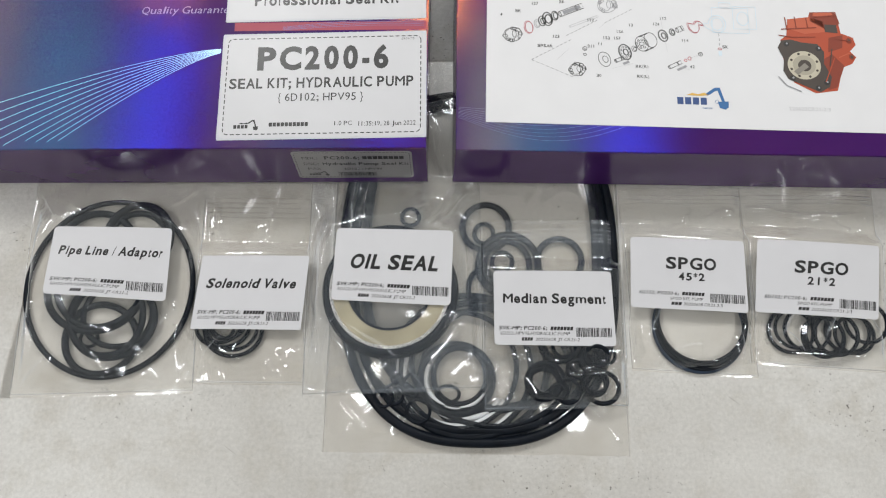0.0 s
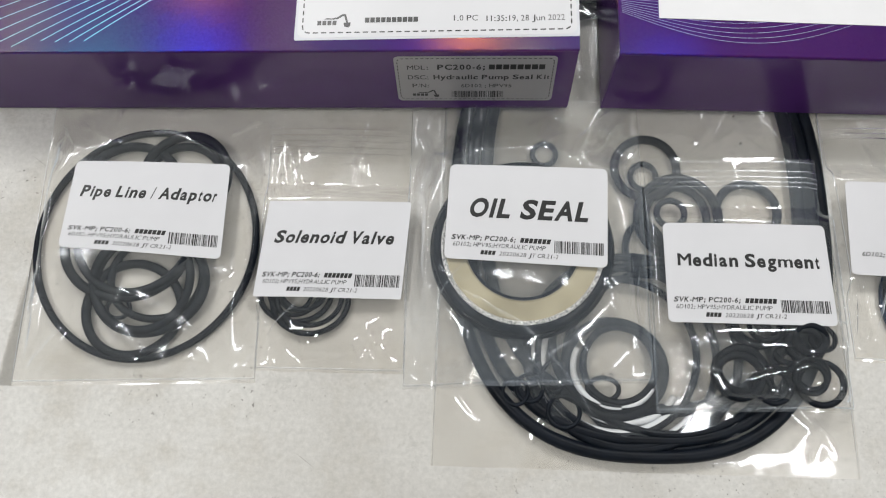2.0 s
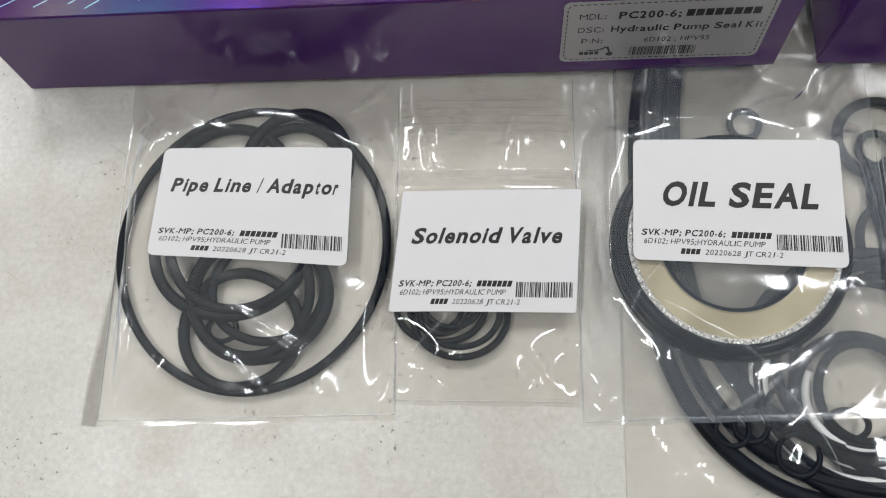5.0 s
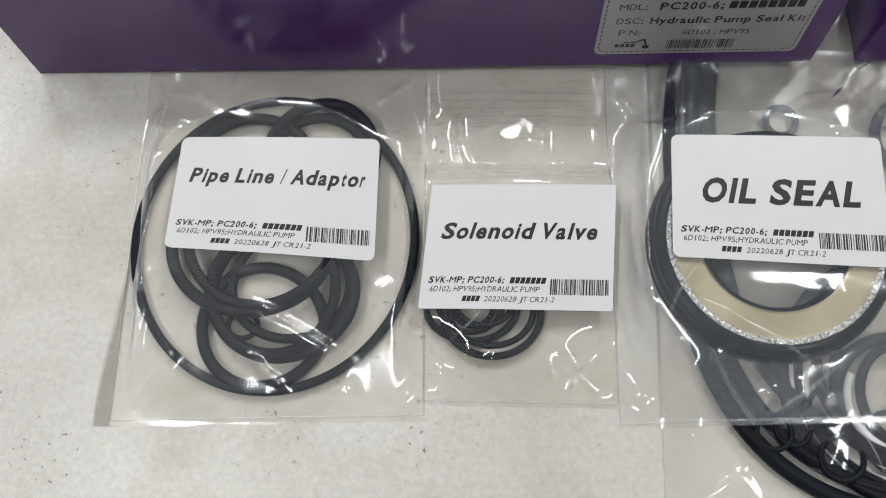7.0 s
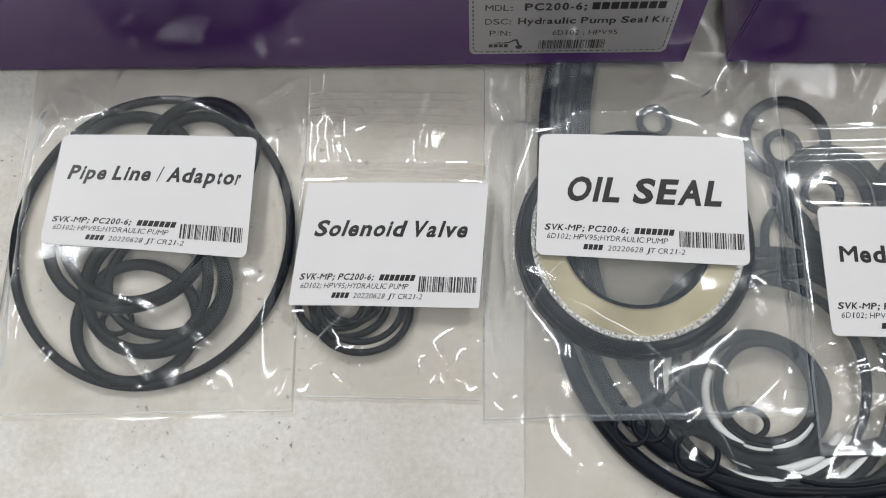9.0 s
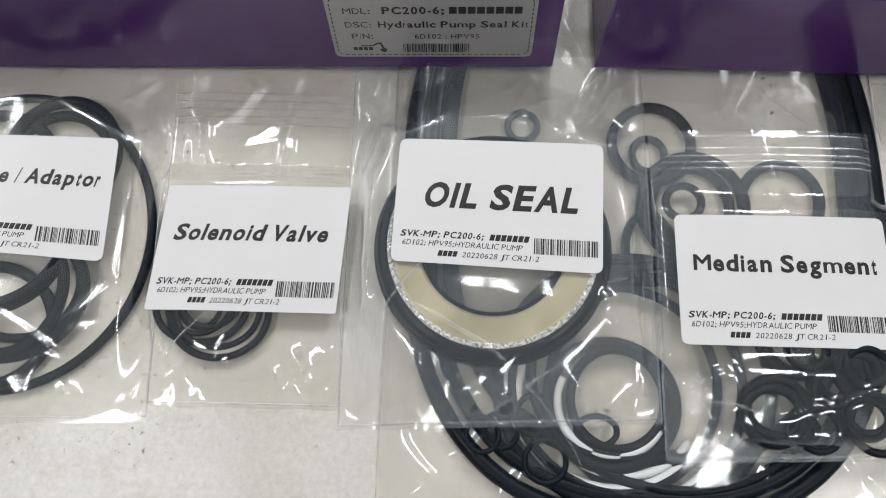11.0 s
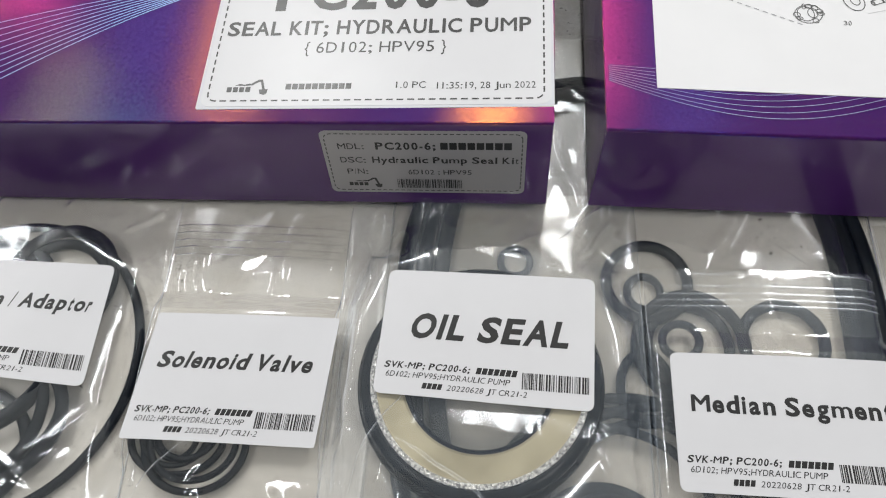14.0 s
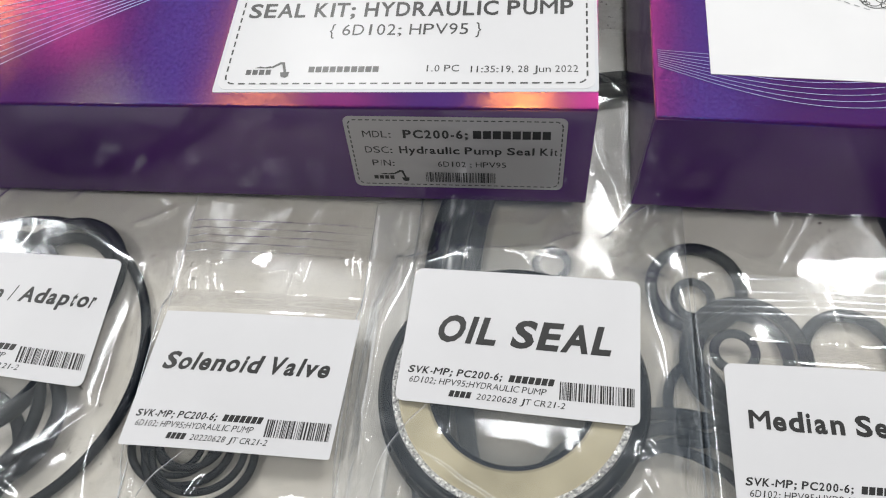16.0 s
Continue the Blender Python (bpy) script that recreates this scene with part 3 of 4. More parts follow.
# ---- the printed sheet on the other box ----
SH = RIGHT.lid(29.6, 14.7, -0.75)
sheet = thing("printed_sheet", 140, 80, RIGHT.top - 4, "white printed sheet with exploded pump drawing and orange pump picture", "paper")
verts, faces = sheet_solid(rect(0, 228, 0, 150), 0.2, SH)
mesh_from("paper", verts, faces, SHEET, sheet)
P = 0.3


def settled(u, v):
    """The lower row of the drawing sits a little further in."""
    return (u - 3.2, v + 1.8) if 44 < u < 117 and 22 < v < 57 else (u, v)


def drawn(name, lines, width, mat, closed=False):
    pieces = [ribbon([settled(*p) for p in one], width, P, SH, closed) for one in lines]
    if len(pieces) > 4:
        tagged(mesh_from(name, *merged(pieces), mat, sheet), kind="stuff")
        return
    for verts, faces in pieces:
        mesh_from(name, verts, faces, mat, sheet)


def filled(name, points, mat, lift=P):
    verts, faces = outline(points, lift, SH)
    mesh_from(name, verts, faces, mat, sheet)


def words(text, u, v, h=1.7, mat=None, width=0.0, bold=0.012):
    lettering(text, *settled(u, v), h, SH, P, mat or INK, sheet, width, bold=bold, align="CENTER")


def dashed_line(a, b, dash=1.4, gap=1.0):
    a, b = Vector(a), Vector(b)
    n = int((b - a).length / (dash + gap))
    return [[tuple(a + (b - a) * (i / n)), tuple(a + (b - a) * ((i + dash / (dash + gap)) / n))] for i in range(n)]


def small_machine(u, v, s, seed, mat):
    """A little casting in thin ink lines, with flanges and ports."""
    rnd = random.Random(seed)
    lines = [oval(u, v, 5 * s, 4.2 * s, 18, 20), oval(u - 1 * s, v, 3 * s, 3.4 * s, 14), oval(u + 1.5 * s, v + 0.5 * s, 1.8 * s, 2.2 * s, 12)]
    for _ in range(9):
        a = rnd.uniform(0, 2 * math.pi)
        lines.append(oval(u + 4.2 * s * math.cos(a), v + 3.6 * s * math.sin(a), rnd.uniform(0.6, 1.5) * s, rnd.uniform(0.6, 1.3) * s, 9))
    drawn("pump_drawing", lines, 0.28, mat, True)


def disc(u, v, a, b, mat, inner=0.5, turn=-20, width=0.3):
    drawn("part_drawing", [oval(u, v, a, b, 24, turn), oval(u + 0.4, v, a * inner, b * inner, 18, turn)], width, mat, True)


def shaft(u, v, length, r, angle, mat, fill=False):
    c, s = math.cos(radians(angle)), math.sin(radians(angle))
    def q(x, y):
        return (u + x * c - y * s, v + x * s + y * c)
    drawn("part_drawing", [[q(0, -r), q(length, -r), q(length, r), q(0, r)], oval(*q(0, 0), r * 0.5, r, 12, angle), [q(length * 0.7, -r), q(length * 0.7, r), q(length * 0.75, r), q(length * 0.75, -r)]], 0.32, mat, True)
    if fill:
        filled("part_drawing", [q(length * 0.15, -r * 0.7), q(length * 0.9, -r * 0.7), q(length * 0.9, r * 0.7), q(length * 0.15, r * 0.7)], INK_GREY)


small_machine(13.4, 49.0, 0.95, 1, INK)
disc(21.5, 53.4, 3.6, 2.2, INK_RED, 0.9, 100)
disc(26.0, 55.6, 2.3, 1.5, INK_GREY, 0.7, 100)
disc(28.6, 57.2, 2.8, 1.8, INK, 0.6, 100, 0.5)
disc(31.4, 58.5, 3.8, 2.5, INK, 0.65, 100, 0.6)
disc(35.2, 60.5, 2.6, 1.6, INK, 0.7, 100, 0.5)
shaft(37.8, 61.5, 13.0, 1.5, 24, INK, True)
shaft(43.0, 54.5, 16.0, 0.55, 24, INK_PALE)
small_machine(62.5, 67.5, 1.0, 2, INK_GREY)
drawn("dashed_leader", dashed_line((23, 35.0), (76, 66.0)) + dashed_line((23, 35.0), (45.0, 25.5)), 0.32, INK_GREY)
small_machine(49.5, 28.5, 0.85, 3, INK)
drawn("part_drawing", [oval(53.6, 40.3, 1.1, 1.1, 14), oval(53.6, 37.0, 0.8, 0.6, 10)], 0.3, INK, True)
disc(63.6, 34.6, 4.2, 3.0, INK, 0.45, 110)
shaft(69.2, 33.8, 4.6, 0.9, 24, INK, True)
disc(74.2, 39.0, 4.4, 3.0, INK, 0.4, 110, 0.6)
drawn("part_drawing", [oval(74.4 + 2.6 * math.cos(k * 0.7), 39.0 + 3.1 * math.sin(k * 0.7), 0.5, 0.6, 8) for k in range(9)], 0.3, INK, True)
disc(79.0, 41.0, 1.6, 1.2, INK, 0.6, 110)
drawn("part_drawing", [oval(83.0, 44.0, 4.3, 3.2, 24, 110), oval(87.6, 46.3, 4.3, 3.2, 24, 110), oval(83.0, 44.0, 1.3, 1.0, 12), [(81.2, 48.0), (86.0, 50.2), (86.2, 50.0), (81.4, 47.8)], [(84.4, 39.9), (89.0, 42.2), (89.1, 42.0), (84.5, 39.7)]], 0.34, INK, True)
drawn("part_drawing", [oval(83.0 + 2.6 * math.cos(k * 0.75), 44.0 + 2.2 * math.sin(k * 0.75), 0.55, 0.55, 8) for k in range(8)], 0.3, INK, True)
disc(94.2, 49.0, 3.3, 2.2, INK, 0.5, 110, 0.7)
disc(99.0, 51.2, 1.9, 1.3, INK, 0.6, 110, 0.6)
shaft(101.6, 52.4, 3.6, 1.4, 24, INK)
disc(110.0, 55.5, 4.6, 2.9, INK_RED, 0.92, 110)
drawn("part_drawing", [oval(119.5, 58.5, 4.5, 5.0, 20), oval(119.5, 58.5, 3.2, 3.6, 18), rect(117, 136, 53.5, 68), rect(128, 140, 56, 69), oval(133, 62, 3, 4, 14), rect(121, 127, 68, 71)], 0.5, INK_ICE, True)
drawn("dashed_leader", dashed_line((120, 53), (120, 45)), 0.3, INK_GREY)
drawn("part_drawing", [oval(120, 44.2, 1.1, 0.55, 12)], 0.3, INK_RED, True)
filled("part_drawing", rect(119.2, 120.9, 40.3, 43.0), INK_ICE)
shaft(96.5, 31.0, 7.2, 0.9, 27, INK, True)
drawn("part_drawing", [oval(105.2, 35.3, 0.6, 0.8, 10), oval(107.2, 36.4, 0.8, 1.0, 10)], 0.32, INK_RED, True)
drawn("part_drawing", [oval(113.0, 39.0, 1.1, 1.1, 14)], 0.3, INK, True)
drawn("dashed_leader", dashed_line((108, 36.8), (112, 38.4), 0.8, 0.6), 0.25, INK_GREY)
drawn("leader", [[(45.5, 40), (36, 35.5)], [(62, 58), (61, 52)], [(79, 33), (67, 29.5)], [(101, 32), (107, 30)], [(90, 62), (96, 40)], [(85, 24), (85, 30)]], 0.15, INK_PALE)
for text, u, v in (("4", 7.5, 59.5), ("SK", 16.2, 62.0), ("127", 25, 66.5), ("SK", 39, 68), ("123", 35.8, 47.8), ("112", 57, 56.0), ("112", 91.5, 60.0), ("124", 91.0, 54.8), ("13", 77.8, 53.8), ("156", 72.0, 49.8),
                   ("153", 65.0, 46.0), ("157", 70.5, 46.0), ("11", 61.5, 42.4), ("211", 56.8, 41.0), ("SPSAK", 30.0, 42.3), ("30", 60.5, 24.6), ("114", 105.5, 45.8), ("SK", 122.8, 44.6), ("42", 108.4, 31.0)):
    words(text, u, v)
words("RK(R)", 82.6, 30.4)
words("RK(L)", 83.0, 24.8)
words("A", 53.6, 39.6, 1.2)
words("E", 113.0, 38.4, 1.2)
digger_mark(96.5, 10.8, 1.55, SH, P, sheet, INK_NAVY, INK_BLUE, INK_OCHRE)
drawn("mark_ring", [oval(116.6, 14.5, 0.9, 0.9, 14)], 0.25, INK_BLUE, True)
words("Seal Kit", 111.6, 10.4, 1.2, INK_BLUE, 5.0, 0)
words("220623CR21-2/3", 163.5, 11.0, 2.0, INK_PALE, 21.0)

# picture of the orange pump
def pump(points, mat, k):
    filled("pump_picture", [(166 + (u - 166) * 0.95 + 4.2, 45 + (v - 45) * 0.93 - 1.0) for u, v in points], mat, P + 0.03 * k)


pump([(147, 41), (146.6, 52), (150, 54.5), (151.4, 64.5), (163, 66.5), (164, 69.5), (178.5, 70.2), (180, 57), (186.5, 54.5), (187.5, 50), (184, 46), (187, 42.5), (184.5, 38.5), (179, 36), (175, 22), (163, 20), (152, 26)], INK_ORANGE, 0)
pump([(151.4, 59), (151.2, 64.8), (163, 66.6), (171, 64.2), (171.5, 57.5), (160, 56)], INK_ORANGE_PALE, 1)
pump([(164, 64), (164, 69.6), (178.3, 70.3), (180, 63), (174, 58)], INK_ORANGE_DARK, 1)
pump([(165.5, 67.2), (166, 69.3), (176, 69.8), (177, 67.5)], INK_ORANGE_PALE, 2)
pump([(170, 22), (175, 24), (180, 37), (174, 44), (168, 40)], INK_ORANGE_DARK, 1)
pump([(172, 45), (180, 48), (181, 56), (173, 54)], INK_ORANGE_DARK, 1)
pump([(171.3, 57.5), (171.6, 62.3), (178, 62), (178.4, 57)], INK_IRON, 2)
drawn("pump_hook", [[(178.3, 60), (178.3, 65), (179.6, 66.8), (180.6, 65), (180.0, 60)]], 0.7, INK_STEEL)
for cu, cv in ((184.0, 52.5), (184.6, 42.6)):
    pump(oval(cu, cv, 1.6, 1.8, 14), INK_ORANGE_DARK, 2)
    pump(oval(cu, cv, 0.8, 1.0, 12), INK_IRON, 3)
pump([(144.6, 47.0), (147, 51.5), (152, 52.2), (158, 50.6), (166.5, 49.8), (169.8, 45), (169.0, 38), (172.5, 30), (171, 24.0), (165.5, 20.6), (158, 24.0), (149, 28.0), (146.6, 33), (147.5, 40)], INK_IRON, 4)
pump(oval(158.2, 36.6, 9.0, 8.6, 34), INK_STEEL, 5)
pump(oval(158.2, 36.6, 6.2, 6.0, 30), material("worn_steel_print", (0.36, 0.33, 0.26), 0.5), 6)
pump(oval(158.4, 36.4, 3.6, 3.5, 24), INK_IRON, 7)
pump([(152.2, 32.6), (154.2, 30.6), (160.6, 35.6), (158.6, 38.0)], material("shaft_print", (0.22, 0.20, 0.17), 0.5), 8)
for k in range(8):
    w = radians(20 + 45 * k)
    pump(oval(158.2 + 7.5 * math.cos(w), 36.6 + 7.2 * math.sin(w), 0.75, 0.75, 10), INK_IRON, 7)
for cu, cv in ((149.5, 49.3), (166.8, 47.0), (169.5, 26.5), (151.3, 28.6), (164.6, 23.0)):
    pump(oval(cu, cv, 1.6, 1.6, 14), material("bolt_print", (0.012, 0.011, 0.011), 0.5), 6)
    pump(oval(cu + 0.3, cv + 0.3, 0.6, 0.6, 10), INK_GREY, 7)

# edges and shadowed ribs of the pump picture
for points, mat in (([(152.5, 56.5), (171, 58.0)], INK_ORANGE_DARK), ([(155.5, 57), (155, 63.5)], INK_ORANGE_DARK), ([(160.5, 57.5), (160, 64)], INK_ORANGE_DARK), ([(166.5, 58), (166, 63.5)], INK_ORANGE_DARK),
                    ([(151, 53), (158, 52), (170, 52.5)], INK_ORANGE_DARK), ([(176, 36), (178, 46)], INK_IRON), ([(181, 41), (187, 44)], INK_ORANGE_PALE), ([(173, 27), (179, 41)], INK_ORANGE),
                    ([(170, 64), (182, 65.5)], INK_ORANGE_DARK), ([(180, 52), (188, 50.5)], INK_ORANGE_DARK), ([(149, 29.5), (153, 24.5), (160, 21.5)], INK_GREY)):
    verts, faces = ribbon(points, 0.55, P + 0.2, SH)
    mesh_from("pump_picture", verts, faces, mat, sheet)


# ---- zip bags ----
def smooth(a, b, x):
    t = max(0.0, min(1.0, (x - a) / (b - a)))
    return t * t * (3 - 2 * t)


def big_bag_height(x, y):
    """How high the wide bag underneath lifts what lies on it."""
    return 6.2 * smooth(-53, -38, x) * smooth(105, 92, x) * smooth(-148, -134, y)


class Bag:
    """A flat polythene bag: four corners, a base it lies on, a filling that lifts its upper film, and creases."""

    def __init__(self, corners, base, fill, seed, step=1.25, wrinkle=0.55, creases=14):
        self.c, self.base, self.fill, self.seed, self.step, self.wrinkle = corners, base, fill, seed, step, wrinkle
        self.film, self.under_film = FILM, FILM_UNDER_VEIL if base is on_wide_bag else FILM_UNDER
        rnd = random.Random(seed)
        self.creases = []
        for _ in range(creases):
            u0, v0 = rnd.choice(((rnd.random(), 0.02), (0.02, rnd.random()), (0.98, rnd.random()), (rnd.random(), 0.97)))
            u1, v1 = u0 + (0.5 - u0) * rnd.uniform(0.3, 0.9) + rnd.uniform(-0.25, 0.25), v0 + (0.5 - v0) * rnd.uniform(0.3, 0.9) + rnd.uniform(-0.25, 0.25)
            self.crease([self.at(u0, v0), self.at(min(1, max(0, u1)), min(1, max(0, v1)))], rnd.uniform(0.4, 1.0), rnd.uniform(2.0, 4.0))

    def crease(self, points, rise, half):
        """A fold raised in the film along points of the table, rise high and half wide to each side."""
        for i, (a, b) in enumerate(zip(points, points[1:])):
            self.creases.append((*a, *b, rise, half, i == 0, i == len(points) - 2))

    def rays(self, count, rise=1.2, half=3.6):
        """Tension folds that run out from the filling to the edges of the bag."""
        rnd = random.Random(self.seed + 80)
        fx, fy, fr_x, fr_y, h = self.fill[0]
        (ax, ay), (bx, by), (cx, cy), (dx, dy) = self.c
        for i in range(count):
            a = 2 * math.pi * (i + rnd.uniform(0.1, 0.9)) / count
            c, d = math.cos(a), math.sin(a)
            far = min((max(bx, cx) - fx if c > 0 else fx - min(ax, dx)) / max(0.05, abs(c)), (max(ay, by) - fy if d > 0 else fy - min(cy, dy)) / max(0.05, abs(d)))
            near = 1.02 / math.hypot(c / fr_x, d / fr_y)
            if far - near > 5:
                swing = rnd.uniform(-5, 5)
                self.crease([(fx + near * c, fy + near * d), (fx + far * 0.97 * c - swing * d, fy + far * 0.97 * d + swing * c)], rise * rnd.uniform(0.6, 1.4), half * rnd.uniform(0.6, 1.4))

    def carry(self, corners, height, bow, seed, tilt=(0, 0), cover=-0.3):
        """The card that lies on the bag: its corners, and its height as it bends."""
        self.card, self.cover = corners, cover
        self.card_z = lambda s, t: height + bow * (1 - (2 * s - 1) ** 2) + tilt[0] * (s - 0.5) + tilt[1] * (t - 0.5) + 0.25 * math.sin(s * 7 + seed) * (1 - t)
        return self

    def at(self, s, t):
        (ax, ay), (bx, by), (cx, cy), (dx, dy) = self.c      # top left, top right, bottom right, bottom left
        x = (1 - t) * ((1 - s) * dx + s * cx) + t * ((1 - s) * ax + s * bx)
        y = (1 - t) * ((1 - s) * dy + s * cy) + t * ((1 - s) * ay + s * by)
        return x, y

    def under(self, x, y):
        return self.base(x, y) + 0.25

    def top(self, s, t):
        x, y = self.at(s, t)
        edge = smooth(0, 0.10, s) * smooth(0, 0.10, 1 - s) * smooth(0, 0.07, t) * smooth(-0.1, 0.03, 1 - t)
        lift = 0.35
        sag = 6.2 - self.base(x, y) if self.base is on_wide_bag else 0.0
        for fx, fy, fr_x, fr_y, h in self.fill:
            d = math.hypot((x - fx) / fr_x, (y - fy) / fr_y)
            lift = max(lift, (h + sag) * (1 - smooth(0.85, 1.4, d)))
        n = noise.noise(Vector((x * 0.03, y * 0.026, self.seed * 3.1)))
        r = 1 - abs(noise.noise(Vector((x * 0.045, y * 0.035, self.seed * 1.7 + 9)))) * 3.0
        n += 0.35 * noise.noise(Vector((x * 0.085, y * 0.075, self.seed * 2.3 + 4)))
        w = self.wrinkle * (1.2 * n + 0.4 * max(0.0, r) ** 2 + 0.8)
        wx = x + 2.2 * noise.noise(Vector((x * 0.07, y * 0.07, self.seed + 3.0)))
        wy = y + 2.2 * noise.noise(Vector((x * 0.07, y * 0.07, self.seed + 7.0)))
        sharp = 0.0
        for x0, y0, x1, y1, h, half, starts, ends in self.creases:
            du, dv = x1 - x0, y1 - y0
            k = max(0.0, min(1.0, ((wx - x0) * du + (wy - y0) * dv) / (du * du + dv * dv + 1e-9)))
            d = math.hypot(wx - x0 - k * du, wy - y0 - k * dv) / half
            if d < 1:
                taper = (min(1.0, 0.25 + 2.5 * k) if starts else 1.0) * (min(1.0, 2.2 * (1 - k)) if ends else 1.0)
                sharp = max(sharp, h * (1 - d) ** 1.6 * taper)
        w += sharp
        z = self.under(x, y) + 0.12 + edge * (lift + w)
        (ax, ay), (bx, by), (cx, cy), (dx, dy) = self.card
        ex, ey, gx, gy = cx - dx, cy - dy, ax - dx, ay - dy
        det = ex * gy - ey * gx
        p = ((x - dx) * gy - (y - dy) * gx) / det
        q = (ex * (y - dy) - ey * (x - dx)) / det
        out = max(-p, p - 1, (-q) * 0.66, (q - 1) * 0.66, 0.0)
        near = 1 - smooth(0.015, 0.16, out)
        if near > 0:
            z += (self.card_z(min(1, max(0, p)), min(1, max(0, q))) + self.cover - z) * near
        return x, y, z

    def build(self, label, group="zip bags of seals"):
        width = math.dist(self.at(0, 0.5), self.at(1, 0.5))
        height = math.dist(self.at(0.5, 0), self.at(0.5, 1))
        nu, nv = int(width / self.step), int(height / self.step)
        cx, cy = self.at(0.5, 0.5)
        bag = thing("zip_bag", cx, cy, self.under(cx, cy) - 0.2, label, "plastic bag", group)
        for name, mat in (("upper_film", self.film), ("lower_film", self.under_film)):
            verts = []
            k = 1 if name == "upper_film" else 3
            mu, mv = nu // k, nv // k
            for j in range(mv + 1):
                for i in range(mu + 1):
                    s, t = i / mu, j / mv
                    ss = s + 0.004 * noise.noise(Vector((t * 9, self.seed, 0.0))) * (1 if k == 1 else -1)
                    if name == "upper_film":
                        verts.append(self.top(ss, t + 0.006 * noise.noise(Vector((s * 7, self.seed, 5.0)))))
                    else:
                        x, y = self.at(s, t)
                        verts.append((x, y, self.under(x, y)))
            faces = [(j * (mu + 1) + i, j * (mu + 1) + i + 1, (j + 1) * (mu + 1) + i + 1, (j + 1) * (mu + 1) + i) for j in range(mv) for i in range(mu)]
            mesh_from(name, verts, faces, mat, bag, smooth=True).visible_shadow = False
        self.ob = bag
        return bag

    def seam(self, pts, width=1.2, name="seam"):
        """A welded strip along points given in the bag's own s, t."""
        verts, faces = [], []
        path = []
        for (s0, t0), (s1, t1) in zip(pts, pts[1:]):
            for i in range(24):
                k = i / 24
                path.append((s0 + (s1 - s0) * k, t0 + (t1 - t0) * k))
        path.append(pts[-1])
        line = []
        for s, t in path:
            x, y, z = self.top(min(1, max(0, s)), min(1, max(0, t)))
            line.append((x, y, z + 0.1))
        v, f = ridge_strip(line, width / 2, width * (0.14 if name == "seam" else 0.07))
        mesh_from(name, v, f, FILM_SEAM if name == "seam" else FILM_ZIP, self.ob, smooth=True).visible_shadow = False

    def folds(self, count):
        """Sharp folds of the film, as thin bent ridges that catch the lamps."""
        rnd = random.Random(self.seed + 40)
        for _ in range(count // 4):
            s, t = rnd.choice(((rnd.uniform(0.03, 0.97), rnd.uniform(0.03, 0.14)), (rnd.uniform(0.02, 0.12), rnd.random()), (rnd.uniform(0.88, 0.98), rnd.random()), (rnd.uniform(0.05, 0.95), rnd.uniform(0.55, 0.9))))
            way = math.atan2(0.5 - t, 0.5 - s) + rnd.uniform(-0.9, 0.9)
            length, turn = rnd.uniform(0.012, 0.026), rnd.uniform(-0.08, 0.08)
            line = []
            for i in range(rnd.randint(9, 16)):
                if not (0.01 < s < 0.99 and 0.01 < t < 0.97):
                    break
                x, y, z = self.top(s, t)
                line.append((x, y, z + 0.12))
                s, t = s + length * math.cos(way), t + length * math.sin(way)
                way += turn + rnd.uniform(-0.12, 0.12)
            if len(line) > 5:
                v, f = ridge_strip(line, rnd.uniform(0.3, 0.6), rnd.uniform(0.1, 0.22))
                mesh_from("film_fold", v, f, FILM_FOLD, self.ob, smooth=True).visible_shadow = False

    def zip_closure(self, t, count=4, spread=0.028, width=0.9):
        for i in range(count):
            tt = t + (i - (count - 1) / 2) * spread / max(1, count - 1) * 2
            self.seam([(0.01, tt), (0.99, tt)], width, "zip_strip")


def lying(x, y):
    return 0.0


def on_wide_bag(x, y):
    return big_bag_height(x, y)


def bag_label(bag, title, lines, radius=2.0, seed=1, slant=0.22):
    """The white printed card on a bag: 60 x 39.5, bent along with the film."""
    w, h = 60.0, 39.5
    def place(u, v, lift):
        s, t = u / w, v / h
        (ax, ay), (bx, by), (cx, cy), (dx, dy) = bag.card
        x = (1 - t) * ((1 - s) * dx + s * cx) + t * ((1 - s) * ax + s * bx)
        y = (1 - t) * ((1 - s) * dy + s * cy) + t * ((1 - s) * ay + s * by)
        return x, y, bag.card_z(s, t) + lift
    verts, faces = bent_card(w, h, radius, 0.18, place)
    card = mesh_from("label_card", verts, faces, CARD, bag.ob, "white printed label with black lettering and barcode", smooth=False)
    up = 0.24
    for text, u, v, size, width, bold, lean in title:
        lettering(text, u, v, size, place, up, INK, card, width, bold=bold, slant=lean, align="CENTER")
    for text, u, v, size, width, bold in lines:
        if text.startswith("#"):
            bar(u, u + width, v, v + size, place, up, INK, card, slant)
        else:
            lettering(text, u, v, size, place, up, INK, card, width, bold=bold, slant=slant)
    barcode(40.5, 58.6, 4.6, 9.4, place, up, card, seed)
    return card


